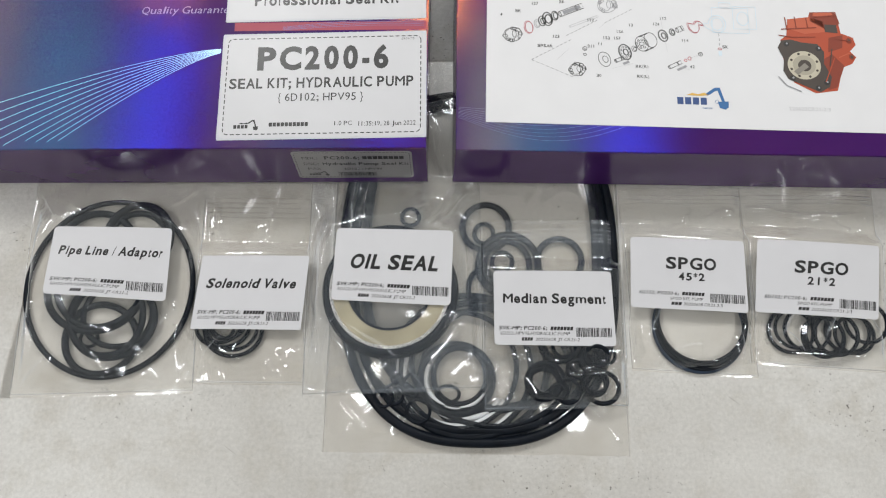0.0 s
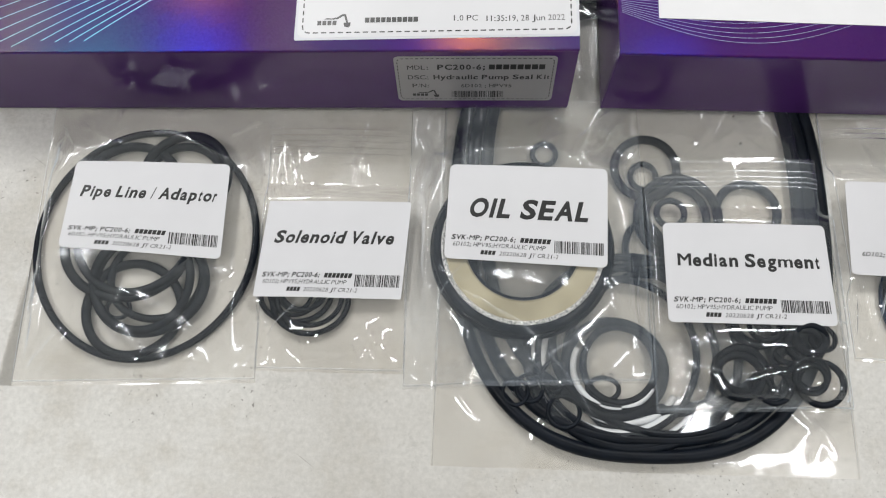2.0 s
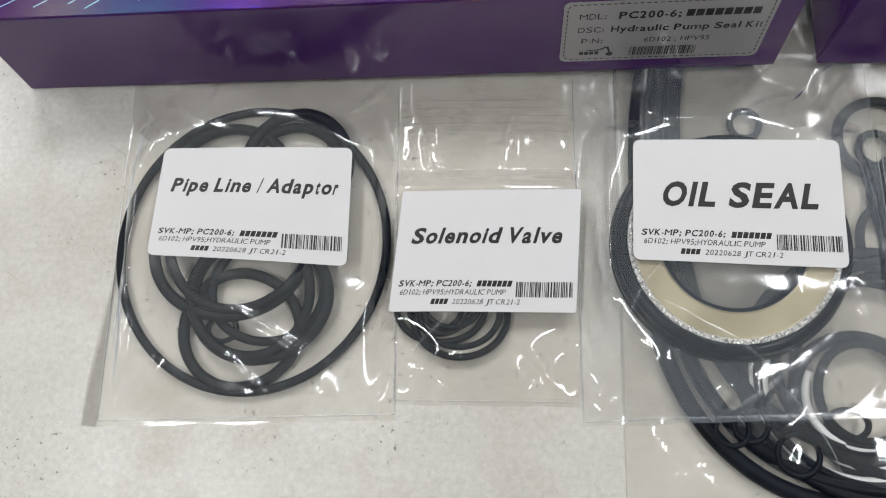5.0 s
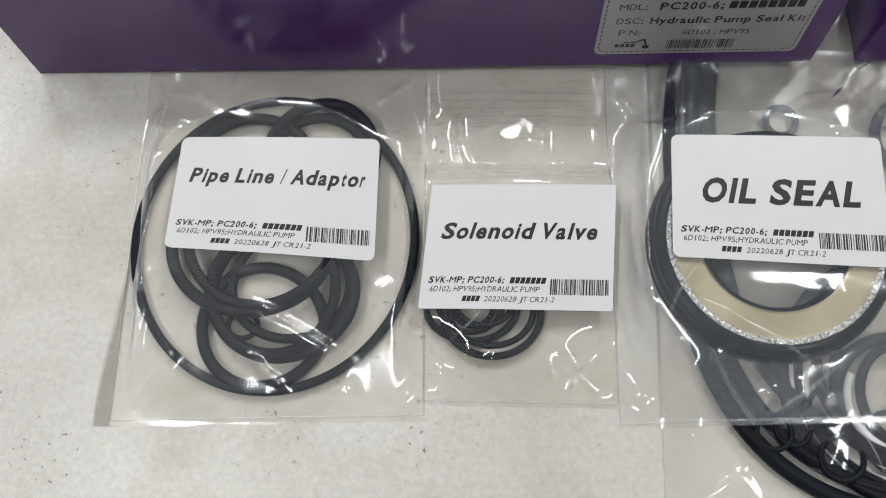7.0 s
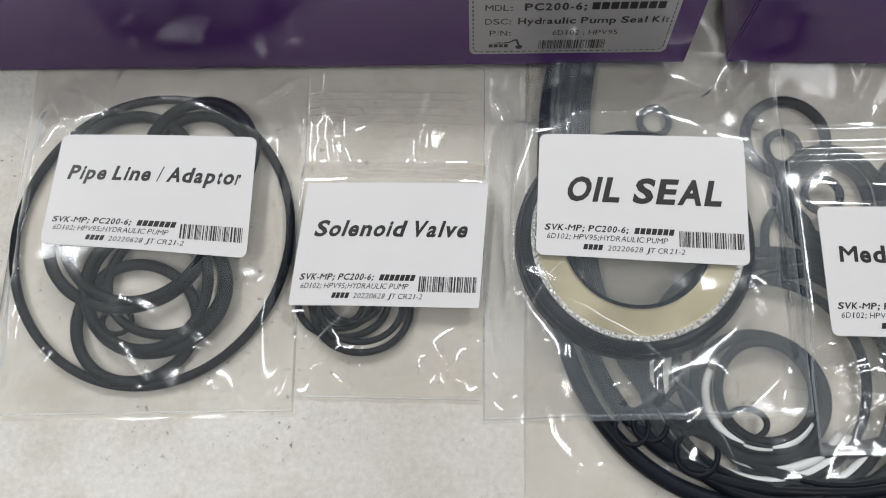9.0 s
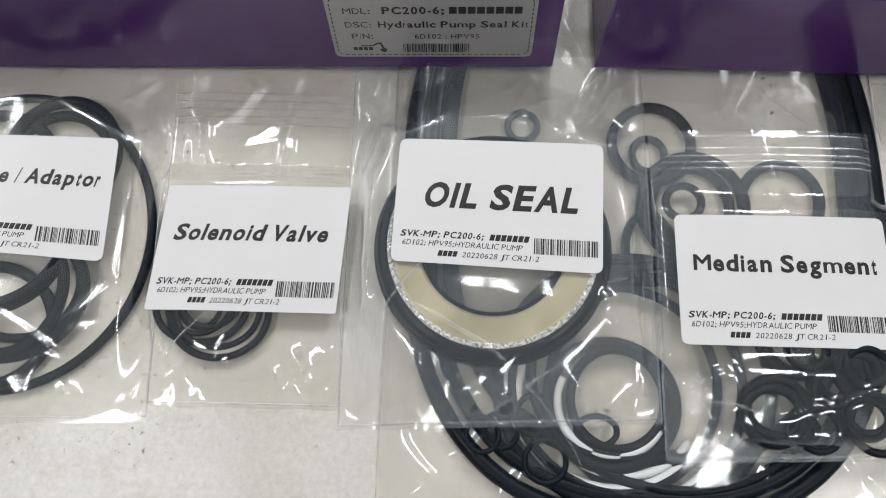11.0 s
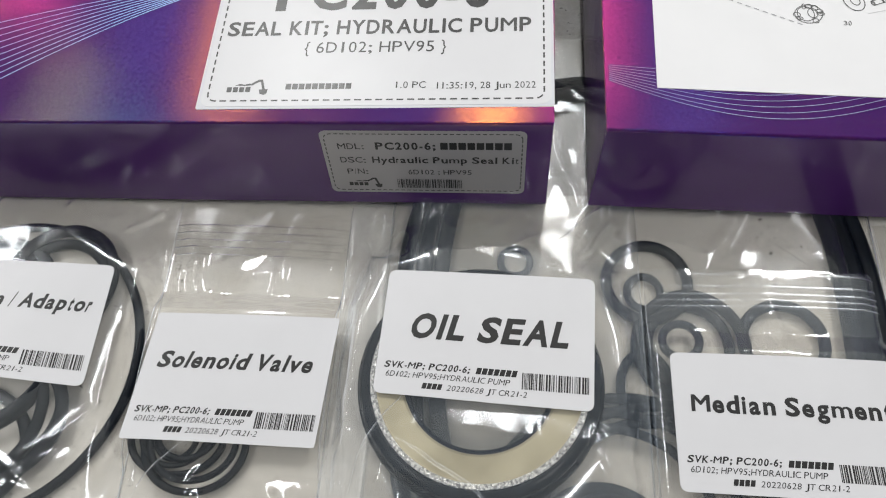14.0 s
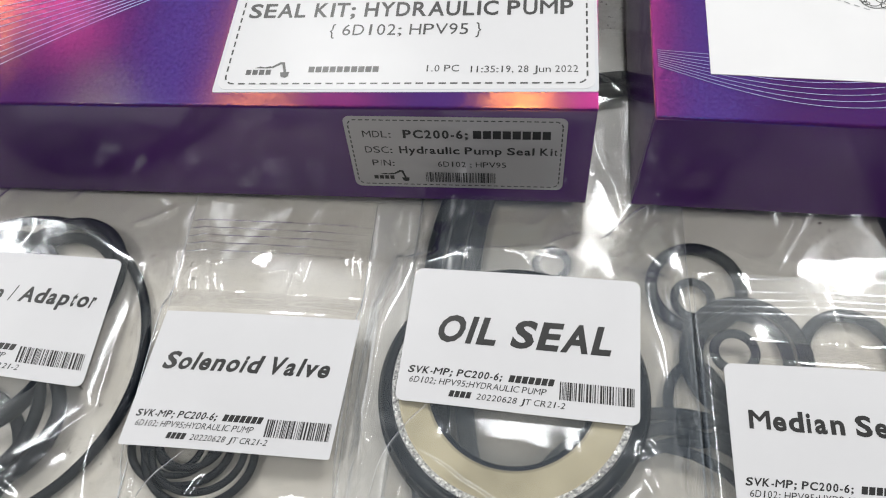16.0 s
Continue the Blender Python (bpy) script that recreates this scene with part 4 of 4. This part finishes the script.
KIT_LINES = [("SVK-MP; PC200-6;", 2.2, 8.0, 2.0, 24.2, 0.025), ("#maker", 27.6, 7.9, 1.9, 11.4, 0), ("6D102; HPV95;HYDRAULIC PUMP", 2.9, 5.3, 1.8, 34.5, 0.0),
             ("#maker", 13.2, 2.3, 1.7, 5.6, 0), ("20220628 JT CR21-2", 20.2, 2.3, 1.7, 22.0, 0.0)]
SPGO_LINES = [("6D102; PC200-6;", 4.2, 7.8, 1.9, 20.6, 0.012), ("#maker", 26.0, 7.8, 1.8, 11.6, 0), ("SPGO KIT, PUMP", 20.0, 5.2, 1.6, 17.0, 0.0),
              ("#maker", 20.4, 2.3, 1.7, 5.4, 0), ("20220628 CR21-2/3", 26.8, 2.3, 1.7, 20.0, 0.0)]

# the wide bag that lies undermost, with the three big rings
WIDE = "rings in the wide bag"
wide_bag = Bag(((-49, 70), (101.5, 70), (102.7, -145.7), (-51.2, -145.2)), lying, [(27, -40, 66, 92, 5.8), (7.5, 22, 7, 30, 3.0)], 1, 1.0, 0.63, 4)
wide_bag.film = FILM_WIDE
wide_bag.carry(((-2000, -2000), (-1990, -2000), (-1990, -2010), (-2000, -2010)), 1, 0, 1)
wide_bag.crease([(-44, -139), (-20, -118), (0, -112)], 1.0, 2.4)
wide_bag.crease([(98, -139), (84, -122), (70, -108)], 1.4, 3.0)
wide_bag.crease([(-48, -100), (-40, -120), (-22, -138)], 1.0, 3.0)
wide_bag.crease([(99, -60), (96, -100), (90, -128)], 1.0, 2.6)
wide_bag.rays(14, 1.4, 4.5)
wide_bag.build("wide clear polythene bag holding large and small black rings")
wide_bag.folds(8)
wide_bag.seam([(0.004, 0.0), (0.004, 0.99)], 1.0)
wide_bag.seam([(0.996, 0.0), (0.996, 0.99)], 1.0)
for cx, cy, rx, ry in ((27, -46, 73.5, 96.5), (27.8, -45, 68.4, 91.8), (28.4, -40, 63.2, 86.0)):
    o_ring(cx, cy, rx, ry, 5.0, 2.9, "very large thick black rubber O-ring in a clear bag", WIDE, power=2.6, steps=140)
o_ring(31.0, -28.5, 14.0, 14.2, 3.4, 2.4, "medium black rubber O-ring in a clear bag", WIDE)
o_ring(30.0, -31.9, 6.2, 6.6, 2.4, 2.0, "small black rubber O-ring inside a larger one", WIDE)
o_ring(42.8, -49.1, 17.5, 18.4, 3.6, 2.4, "medium black rubber O-ring under another bag", WIDE)
o_ring(42.0, -48.9, 13.4, 14.2, 3.2, 2.3, "medium black rubber O-ring nested in a larger one", WIDE)
o_ring(39.5, -47.9, 6.6, 6.5, 2.5, 4.2, "small thick dull black rubber O-ring", WIDE, RUBBER_DULL)
o_ring(69.6, -46.3, 13.4, 13.4, 3.4, 2.2, "medium dull black rubber O-ring", WIDE, RUBBER_DULL)
o_ring(-9.2, -22.9, 5.7, 5.8, 2.2, 2.0, "small dull black rubber O-ring lying alone", WIDE, RUBBER_DULL)
o_ring(29, -62, 8.5, 12.0, 2.8, 2.2, "small black rubber O-ring in a clear bag", WIDE)
NEST = (
    (36.0, -104.0, 39.0, 34.4, 3.2, 2.2, RUBBER, "large thin black rubber O-ring under others"), (34.0, -100.0, 42.0, 34.0, 3.2, 4.0, RUBBER, "large thin black rubber O-ring under another bag"),
    (22.6, -102.0, 40.8, 37.6, 3.4, 3.4, RUBBER, "large thin black rubber O-ring in a nest of rings"), (18.4, -104.5, 34.0, 33.6, 2.8, 2.8, PTFE, "split white plastic back-up ring"),
    (19.0, -103.4, 36.4, 34.8, 3.0, 3.6, RUBBER, "large thin black rubber O-ring in a nest of rings"), (16.4, -106.0, 28.4, 27.6, 2.8, 3.4, PTFE, "narrow split white plastic back-up ring"),
    (17.2, -103.6, 30.8, 30.4, 2.8, 3.8, RUBBER, "black rubber O-ring in a nest of rings"), (18.8, -108.3, 22.6, 21.6, 2.6, 3.6, PTFE, "narrow split white plastic back-up ring"),
    (15.8, -108.9, 20.0, 19.6, 3.8, 3.8, RUBBER, "black rubber O-ring lying on others"), (16.0, -108.2, 16.4, 16.4, 2.4, 4.2, PTFE, "narrow split white plastic back-up ring"),
    (17.6, -107.3, 14.8, 15.4, 2.8, 4.2, RUBBER, "black rubber O-ring lying on others"))
for cx, cy, rx, ry, tube, z, mat, label in NEST:
    split = mat is PTFE
    o_ring(cx, cy, rx, ry, tube, z, label, WIDE, mat, wob=0.008, phase=rx, name="backup_ring" if split else "o_ring", span=(165 - rx * 0.6, 335) if split else None, steps=96)
o_ring(-20.6, -118.2, 5.4, 5.6, 1.6, 4.9, "small black rubber O-ring lying on larger ones", WIDE, tx=0.08)
o_ring(-15.4, -116.8, 5.6, 5.8, 1.6, 5.0, "small black rubber O-ring lying on larger ones", WIDE)
o_ring(-3.0, -125.0, 6.6, 6.6, 1.7, 5.0, "small thin black rubber O-ring lying on larger ones", WIDE, ty=-0.04)
o_ring(11.6, -116.4, 6.6, 5.0, 1.8, 4.2, "small black rubber O-ring inside larger ones", WIDE)
o_ring(-6.5, -112.4, 5.0, 6.4, 1.6, 4.8, "small black rubber O-ring lying on larger ones", WIDE)

# pipe line and adaptor seals
PL = "rings in the pipe line bag"
pipe_bag = Bag(((-213.8, -2.2), (-121.3, -2.6), (-118.3, -117.0), (-212.2, -120.4)), lying, [(-166.7, -62.5, 47, 50, 7.6)], 2, 0.75, 0.72, 3)
pipe_bag.carry(((-196.8, -31.2), (-134.3, -31.8), (-134.3, -71.0), (-198.8, -67.2)), 8.2, 0.8, 11)
pipe_bag.film = FILM_SOFT
pipe_bag.crease([(-170, -84), (-156, -90), (-138, -101)], 1.0, 2.2)
pipe_bag.crease([(-168, -99), (-163, -105), (-154, -112)], 1.4, 2.6)
pipe_bag.crease([(-119, -97), (-123, -105), (-127, -114)], 1.6, 2.4)
pipe_bag.crease([(-211, -8), (-202, -20), (-195, -30)], 1.4, 2.8)
pipe_bag.crease([(-138, -18), (-130, -11), (-124, -5)], 1.6, 2.6)
pipe_bag.crease([(-204, -76), (-204, -96), (-209, -116)], 2.2, 3.4)
pipe_bag.crease([(-192, -100), (-200, -108), (-209, -117)], 2.0, 3.0)
pipe_bag.crease([(-128, -30), (-124, -60), (-126, -90)], 1.8, 3.2)
pipe_bag.crease([(-206, -30), (-208, -52), (-206, -70)], 1.6, 3.0)
pipe_bag.rays(16, 1.5, 3.8)
pipe_bag.build("clear polythene bag of black rings with a pipe line label")
pipe_bag.folds(14)
pipe_bag.seam([(0.0, 0.985), (0.004, 0.015), (0.996, 0.015), (0.999, 0.985)], 0.6)
verts = [(-212.2 - 5.0 * smooth(0, 1, t), -120.0 + 62 * (1 - t), 0.5 + 0.5 * math.sin(math.pi * t)) for t in [i / 12 for i in range(13)]]
verts += [(-212.0, -120.2 + 62 * (1 - i / 12), 0.4) for i in range(13)]
mesh_from("film_fin", verts, [(i, i + 1, i + 14, i + 13) for i in range(12)], FILM, pipe_bag.ob, smooth=True)
o_ring(-166.7, -62.5, 45.2, 48.3, 2.9, 1.9, "large black rubber O-ring filling the bag", PL, steps=110)
for cx, cy, rx, ry, tube, z, tx in ((-175.6, -41.4, 21.4, 21.2, 3.8, 3.0, 0.0), (-153.0, -35.6, 19.0, 19.4, 3.8, 5.0, 0.01), (-154.4, -38.6, 18.4, 18.0, 3.4, 2.8, 0.0), (-172.5, -63.6, 26.6, 25.0, 3.8, 5.4, 0.0),
                                    (-169.4, -62.4, 24.6, 23.6, 3.4, 6.6, 0.01), (-162.2, -79.8, 23.4, 21.8, 3.8, 4.6, 0.0), (-164.6, -79.2, 20.8, 21.2, 3.4, 6.0, 0.01), (-168.0, -90.0, 20.4, 19.8, 3.6, 2.4, 0.0),
                                    (-160.0, -77.0, 19.4, 18.6, 3.0, 3.0, -0.01)):
    o_ring(cx, cy, rx, ry, tube, z, "medium black rubber O-ring heaped with others", PL, tx=tx, wob=0.012, phase=cx)
o_ring(-174.0, -89.8, 5.4, 4.8, 1.7, 2.2, "small black rubber O-ring under larger ones", PL)
bag_label(pipe_bag, [("Pipe Line / Adaptor", 30.5, 23.4, 5.0, 52.5, 0.034, 0.25)], KIT_LINES, 2.2, 11, 0.25)

# solenoid valve seals
SV = "rings in the solenoid bag"
valve_bag = Bag(((-121.1, -2.8), (-63.0, -3.0), (-62.3, -112.4), (-119.3, -112.4)), lying, [(-92, -75, 24, 26, 5.0)], 3, 0.7, 0.72, 3)
valve_bag.carry(((-117.8, -45.9), (-61.6, -45.6), (-64.1, -84.8), (-121.0, -84.7)), 5.6, 0.6, 12)
valve_bag.rays(12, 1.2, 3.2)
valve_bag.build("small clear zip bag of black rings with a solenoid valve label")
valve_bag.zip_closure(0.86, 5, 0.05)
valve_bag.folds(10)
valve_bag.seam([(0.002, 0.99), (0.004, 0.012), (0.996, 0.012), (0.998, 0.99)], 0.6)
for cx, cy, rx, ry, tube, z in ((-105.3, -82.8, 14.8, 11.8, 2.2, 1.6), (-99.3, -85.0, 15.8, 14.2, 2.2, 2.6), (-104.8, -83.0, 6.8, 7.2, 1.7, 3.4), (-105.5, -82.2, 10.6, 9.8, 1.8, 3.0), (-99.4, -84.4, 13.4, 11.8, 2.0, 4.0), (-101.6, -81.4, 9.6, 8.8, 1.8, 4.6)):
    o_ring(cx, cy, rx, ry, tube, z, "small black rubber O-ring in a bundle", SV)
bag_label(valve_bag, [("Solenoid Valve", 30.0, 22.0, 5.1, 50.5, 0.034, 0.25)], KIT_LINES, 0.7, 12, 0.25)

# oil seal
seal_bag = Bag(((-63.2, -3.2), (27.6, -1.0), (29.8, -114.2), (-62.6, -118.1)), on_wide_bag, [(-18.4, -64.4, 42, 42, 8.2)], 4, 0.75, 0.9, 2)
seal_bag.carry(((-46.4, -32.9), (13.9, -33.9), (12.7, -73.3), (-47.9, -70.6)), 14.4, 0.4, 13)
seal_bag.film = FILM_VEIL
seal_bag.crease([(-59, -12), (-55, -23), (-47, -32)], 2.0, 2.6)
seal_bag.crease([(23, -10), (16, -17), (7, -29), (-2, -33)], 2.0, 2.6)
seal_bag.crease([(-38, -25), (-22, -26), (-11, -23), (8, -14)], 1.2, 2.2)
seal_bag.crease([(12, -76), (15, -84), (19, -92)], 1.2, 1.8)
seal_bag.crease([(-60, -50), (-56, -80), (-60, -108)], 1.6, 3.0)
seal_bag.crease([(26, -60), (23, -85), (27, -110)], 1.6, 2.6)
seal_bag.rays(16, 1.8, 4.2)
seal_bag.build("clear polythene bag holding one large oil seal")
seal_bag.folds(16)
seal_bag.seam([(0.0, 0.985), (0.004, 0.012), (0.996, 0.012), (0.999, 0.985)], 0.6)


def lathe(cx, cy, z0, profile, steps=96):
    """A ring turned from (radius, height) pairs."""
    verts, faces = [], []
    n = len(profile)
    for i in range(steps):
        w = 2 * math.pi * i / steps
        verts += [(cx + r * math.cos(w), cy + r * math.sin(w), z0 + h) for r, h in profile]
    for i in range(steps):
        j = (i + 1) % steps
        for k in range(n):
            l = (k + 1) % n
            faces.append((i * n + k, j * n + k, j * n + l, i * n + l))
    return verts, faces


SX, SY, SZ = -18.4, -64.4, 3.4
oil_seal = thing("oil_seal", SX, SY, SZ, "large round oil seal, black rubber rim and beige steel face", "oil seal")
for name, profile, mat, label in (
        ("rubber_rim", [(35.0, 0.6), (35.2, 2.2), (34.5, 2.8), (34.4, 3.6), (35.1, 4.2), (34.9, 5.8), (34.0, 6.4), (33.8, 7.2), (34.2, 7.8), (33.8, 8.8), (32.8, 9.6), (31.6, 10.0), (30.7, 10.0), (30.7, 0.2), (34.6, 0.2)], RIM, "glossy black rubber rim"),
        ("silver_band", [(30.8, 0.3), (30.8, 10.1), (30.4, 10.35), (29.3, 10.25), (29.1, 9.9), (29.1, 0.3)], GLITTER, "sparkling silver steel band"),
        ("steel_face", [(29.2, 8.0), (29.2, 9.9), (28.6, 10.0), (22.1, 10.0), (21.4, 9.6), (21.4, 8.4)], SEAL_METAL, "dull beige plated face"),
        ("sealing_lip", [(21.7, 9.7), (21.0, 9.5), (20.0, 8.4), (19.7, 3.0), (20.6, 1.2), (22.3, 1.0), (22.3, 9.0)], RUBBER_DULL, "dark rubber sealing lip")):
    v, f = lathe(SX, SY, SZ, profile)
    mesh_from(name, v, f, mat, oil_seal, label, smooth=name != "steel_face")
bag_label(seal_bag, [("OIL SEAL", 31.0, 17.8, 7.8, 46.0, 0.036, 0.22)], KIT_LINES, 2.2, 13, 0.22)

# median segment seals
MS = "rings in the median segment bag"
median_bag = Bag(((29.2, -25.8), (101.4, -25.4), (103.0, -122.0), (30.2, -124.8)), on_wide_bag, [(76, -98, 28, 30, 6.6)], 5, 0.75, 0.9, 2)
median_bag.carry(((34.5, -54.1), (94.6, -54.2), (95.8, -92.6), (34.9, -92.3)), 11.0, 0.8, 14)
median_bag.crease([(58, -112), (75, -108), (86, -104), (93, -103)], 1.6, 1.8)
median_bag.crease([(36, -109), (40, -106), (45, -111)], 1.2, 1.6)
median_bag.crease([(37, -109), (42, -114), (43, -118), (50, -117)], 1.2, 1.6)
median_bag.crease([(96, -70), (98, -95), (94, -118)], 1.4, 2.4)
median_bag.crease([(32, -60), (34, -90), (31, -120)], 1.4, 2.4)
median_bag.rays(9, 1.3, 3.4)
median_bag.build("clear zip bag of small black rings with a median segment label")
median_bag.zip_closure(0.895, 3, 0.02)
median_bag.zip_closure(0.96, 2, 0.02)
median_bag.folds(12)
median_bag.seam([(0.002, 0.99), (0.004, 0.012), (0.996, 0.012), (0.998, 0.99)], 0.6)
for cx, cy, r, tube, z in ((59.6, -110.0, 10.0, 3.4, 8.2), (60.4, -109.0, 9.8, 3.2, 9.4), (59.2, -111.4, 9.4, 3.0, 10.4), (65.8, -115.2, 4.4, 1.4, 11.4), (67.4, -114.6, 4.8, 1.4, 9.2), (71.1, -115.0, 6.9, 2.0, 10.4),
                           (88.6, -113.0, 9.2, 2.4, 8.6), (85.0, -110.0, 6.8, 2.2, 10.2), (84.2, -111.8, 6.4, 2.0, 11.2), (85.0, -98.4, 7.4, 3.0, 8.2), (84.0, -99.4, 7.4, 2.8, 9.4), (85.8, -97.4, 6.8, 2.8, 10.6),
                           (91.0, -97.0, 5.2, 1.8, 8.6), (68.2, -90.6, 10.6, 3.4, 8.2), (67.2, -91.6, 10.4, 3.2, 9.4), (69.8, -92.8, 6.6, 2.0, 10.6), (76.0, -104.0, 5.8, 2.2, 9.4), (78.2, -100.6, 6.6, 2.4, 8.2), (88.6, -62.0, 8.0, 2.4, 8.0)):
    o_ring(cx, cy, r, r * 0.97, tube, z, "small black rubber O-ring in a heap", MS, tx=0.02)
bag_label(median_bag, [("Median Segment", 30.5, 22.2, 5.2, 51.5, 0.034, 0.02)], KIT_LINES, 2.0, 14, 0.22)

# the two bags of ring sets
S45 = "rings in the 45 bag"
bag45 = Bag(((102.4, -5.4), (168.0, -5.0), (169.4, -106.8), (105.4, -103.4)), lying, [(138, -75, 30, 32, 5.6)], 6, 0.75, 1.4, 4)
bag45.carry(((106.6, -34.3), (165.4, -36.4), (164.8, -74.4), (105.0, -71.7)), 6.6, 0.7, 15)
bag45.crease([(112, -33), (121, -30), (125, -24)], 1.2, 2.0)
bag45.crease([(124, -29), (136, -26), (146, -31)], 1.2, 2.0)
bag45.crease([(146, -22), (158, -18), (165, -19)], 1.2, 2.0)
bag45.crease([(107, -78), (112, -90), (120, -100)], 1.4, 2.4)
bag45.crease([(166, -76), (160, -92), (163, -103)], 1.4, 2.4)
bag45.rays(14, 1.5, 3.2)
bag45.build("clear zip bag holding a few wide dark rings")
bag45.zip_closure(0.93, 3, 0.022)
bag45.folds(16)
bag45.seam([(0.002, 0.99), (0.004, 0.012), (0.996, 0.012), (0.998, 0.99)], 0.6)
for cx, cy, r, tube, z, mat in ((140.6, -81.0, 24.2, 2.2, 1.6, RUBBER_BROWN), (141.2, -80.0, 23.8, 2.0, 2.8, RUBBER), (141.4, -78.6, 23.6, 2.2, 4.0, RUBBER), (140.8, -77.8, 22.8, 1.8, 4.9, RUBBER)):
    o_ring(cx, cy, r, r * 0.99, tube, z, "wide dark brown flat seal ring" if mat is RUBBER_BROWN else "wide thin black rubber O-ring in a stack", S45, mat, steps=96)
bag_label(bag45, [("SPGO", 31.5, 22.4, 6.6, 26.5, 0.03, 0.05), ("45*2", 31.5, 16.2, 4.2, 13.6, 0.03, 0.05)], SPGO_LINES, 1.8, 15, 0.22)
S21 = "rings in the 21 bag"
bag21 = Bag(((167.0, -5.0), (238.9, -5.5), (235.5, -103.8), (166.0, -99.5)), lambda x, y: 0.5 * smooth(171, 167, x), [(204, -75, 32, 30, 5.8)], 7, 0.75, 1.4, 4)
bag21.carry(((172.6, -35.1), (235.3, -38.6), (230.0, -77.4), (168.0, -73.8)), 7.0, 1.0, 16)
bag21.crease([(170, -17), (186, -19), (206, -22), (230, -20)], 1.5, 2.2)
bag21.crease([(208, -22), (217, -26), (227, -30)], 1.2, 2.0)
bag21.crease([(170, -77), (176, -86), (172, -97)], 1.4, 2.2)
bag21.crease([(196, -80), (205, -84), (214, -80)], 1.2, 2.0)
bag21.rays(14, 1.5, 3.2)
bag21.build("clear zip bag holding a row of small black rings")
bag21.zip_closure(0.93, 3, 0.022)
bag21.folds(16)
bag21.seam([(0.002, 0.99), (0.004, 0.012), (0.996, 0.012), (0.998, 0.99)], 0.6)
for cx, cy, r, tube, z in ((187.4, -82.6, 12.3, 2.0, 1.7), (189.2, -81.6, 11.0, 1.8, 3.0), (195.0, -82.0, 12.2, 2.0, 3.2), (202.3, -86.0, 11.3, 2.0, 4.4), (204.2, -84.6, 10.4, 1.8, 2.0), (208.6, -84.8, 11.7, 2.0, 5.2), (216.0, -82.8, 12.0, 2.0, 2.0), (218.6, -84.6, 10.6, 1.8, 3.6), (224.7, -78.6, 11.4, 2.0, 4.8)):
    o_ring(cx, cy, r, r * 0.98, tube, z, "small black rubber O-ring in a row", S21, tx=0.03)
bag_label(bag21, [("SPGO", 31.5, 22.4, 6.6, 26.5, 0.03, 0.05), ("21*2", 31.5, 16.2, 4.2, 13.6, 0.03, 0.05)], SPGO_LINES, 1.8, 16, 0.22)
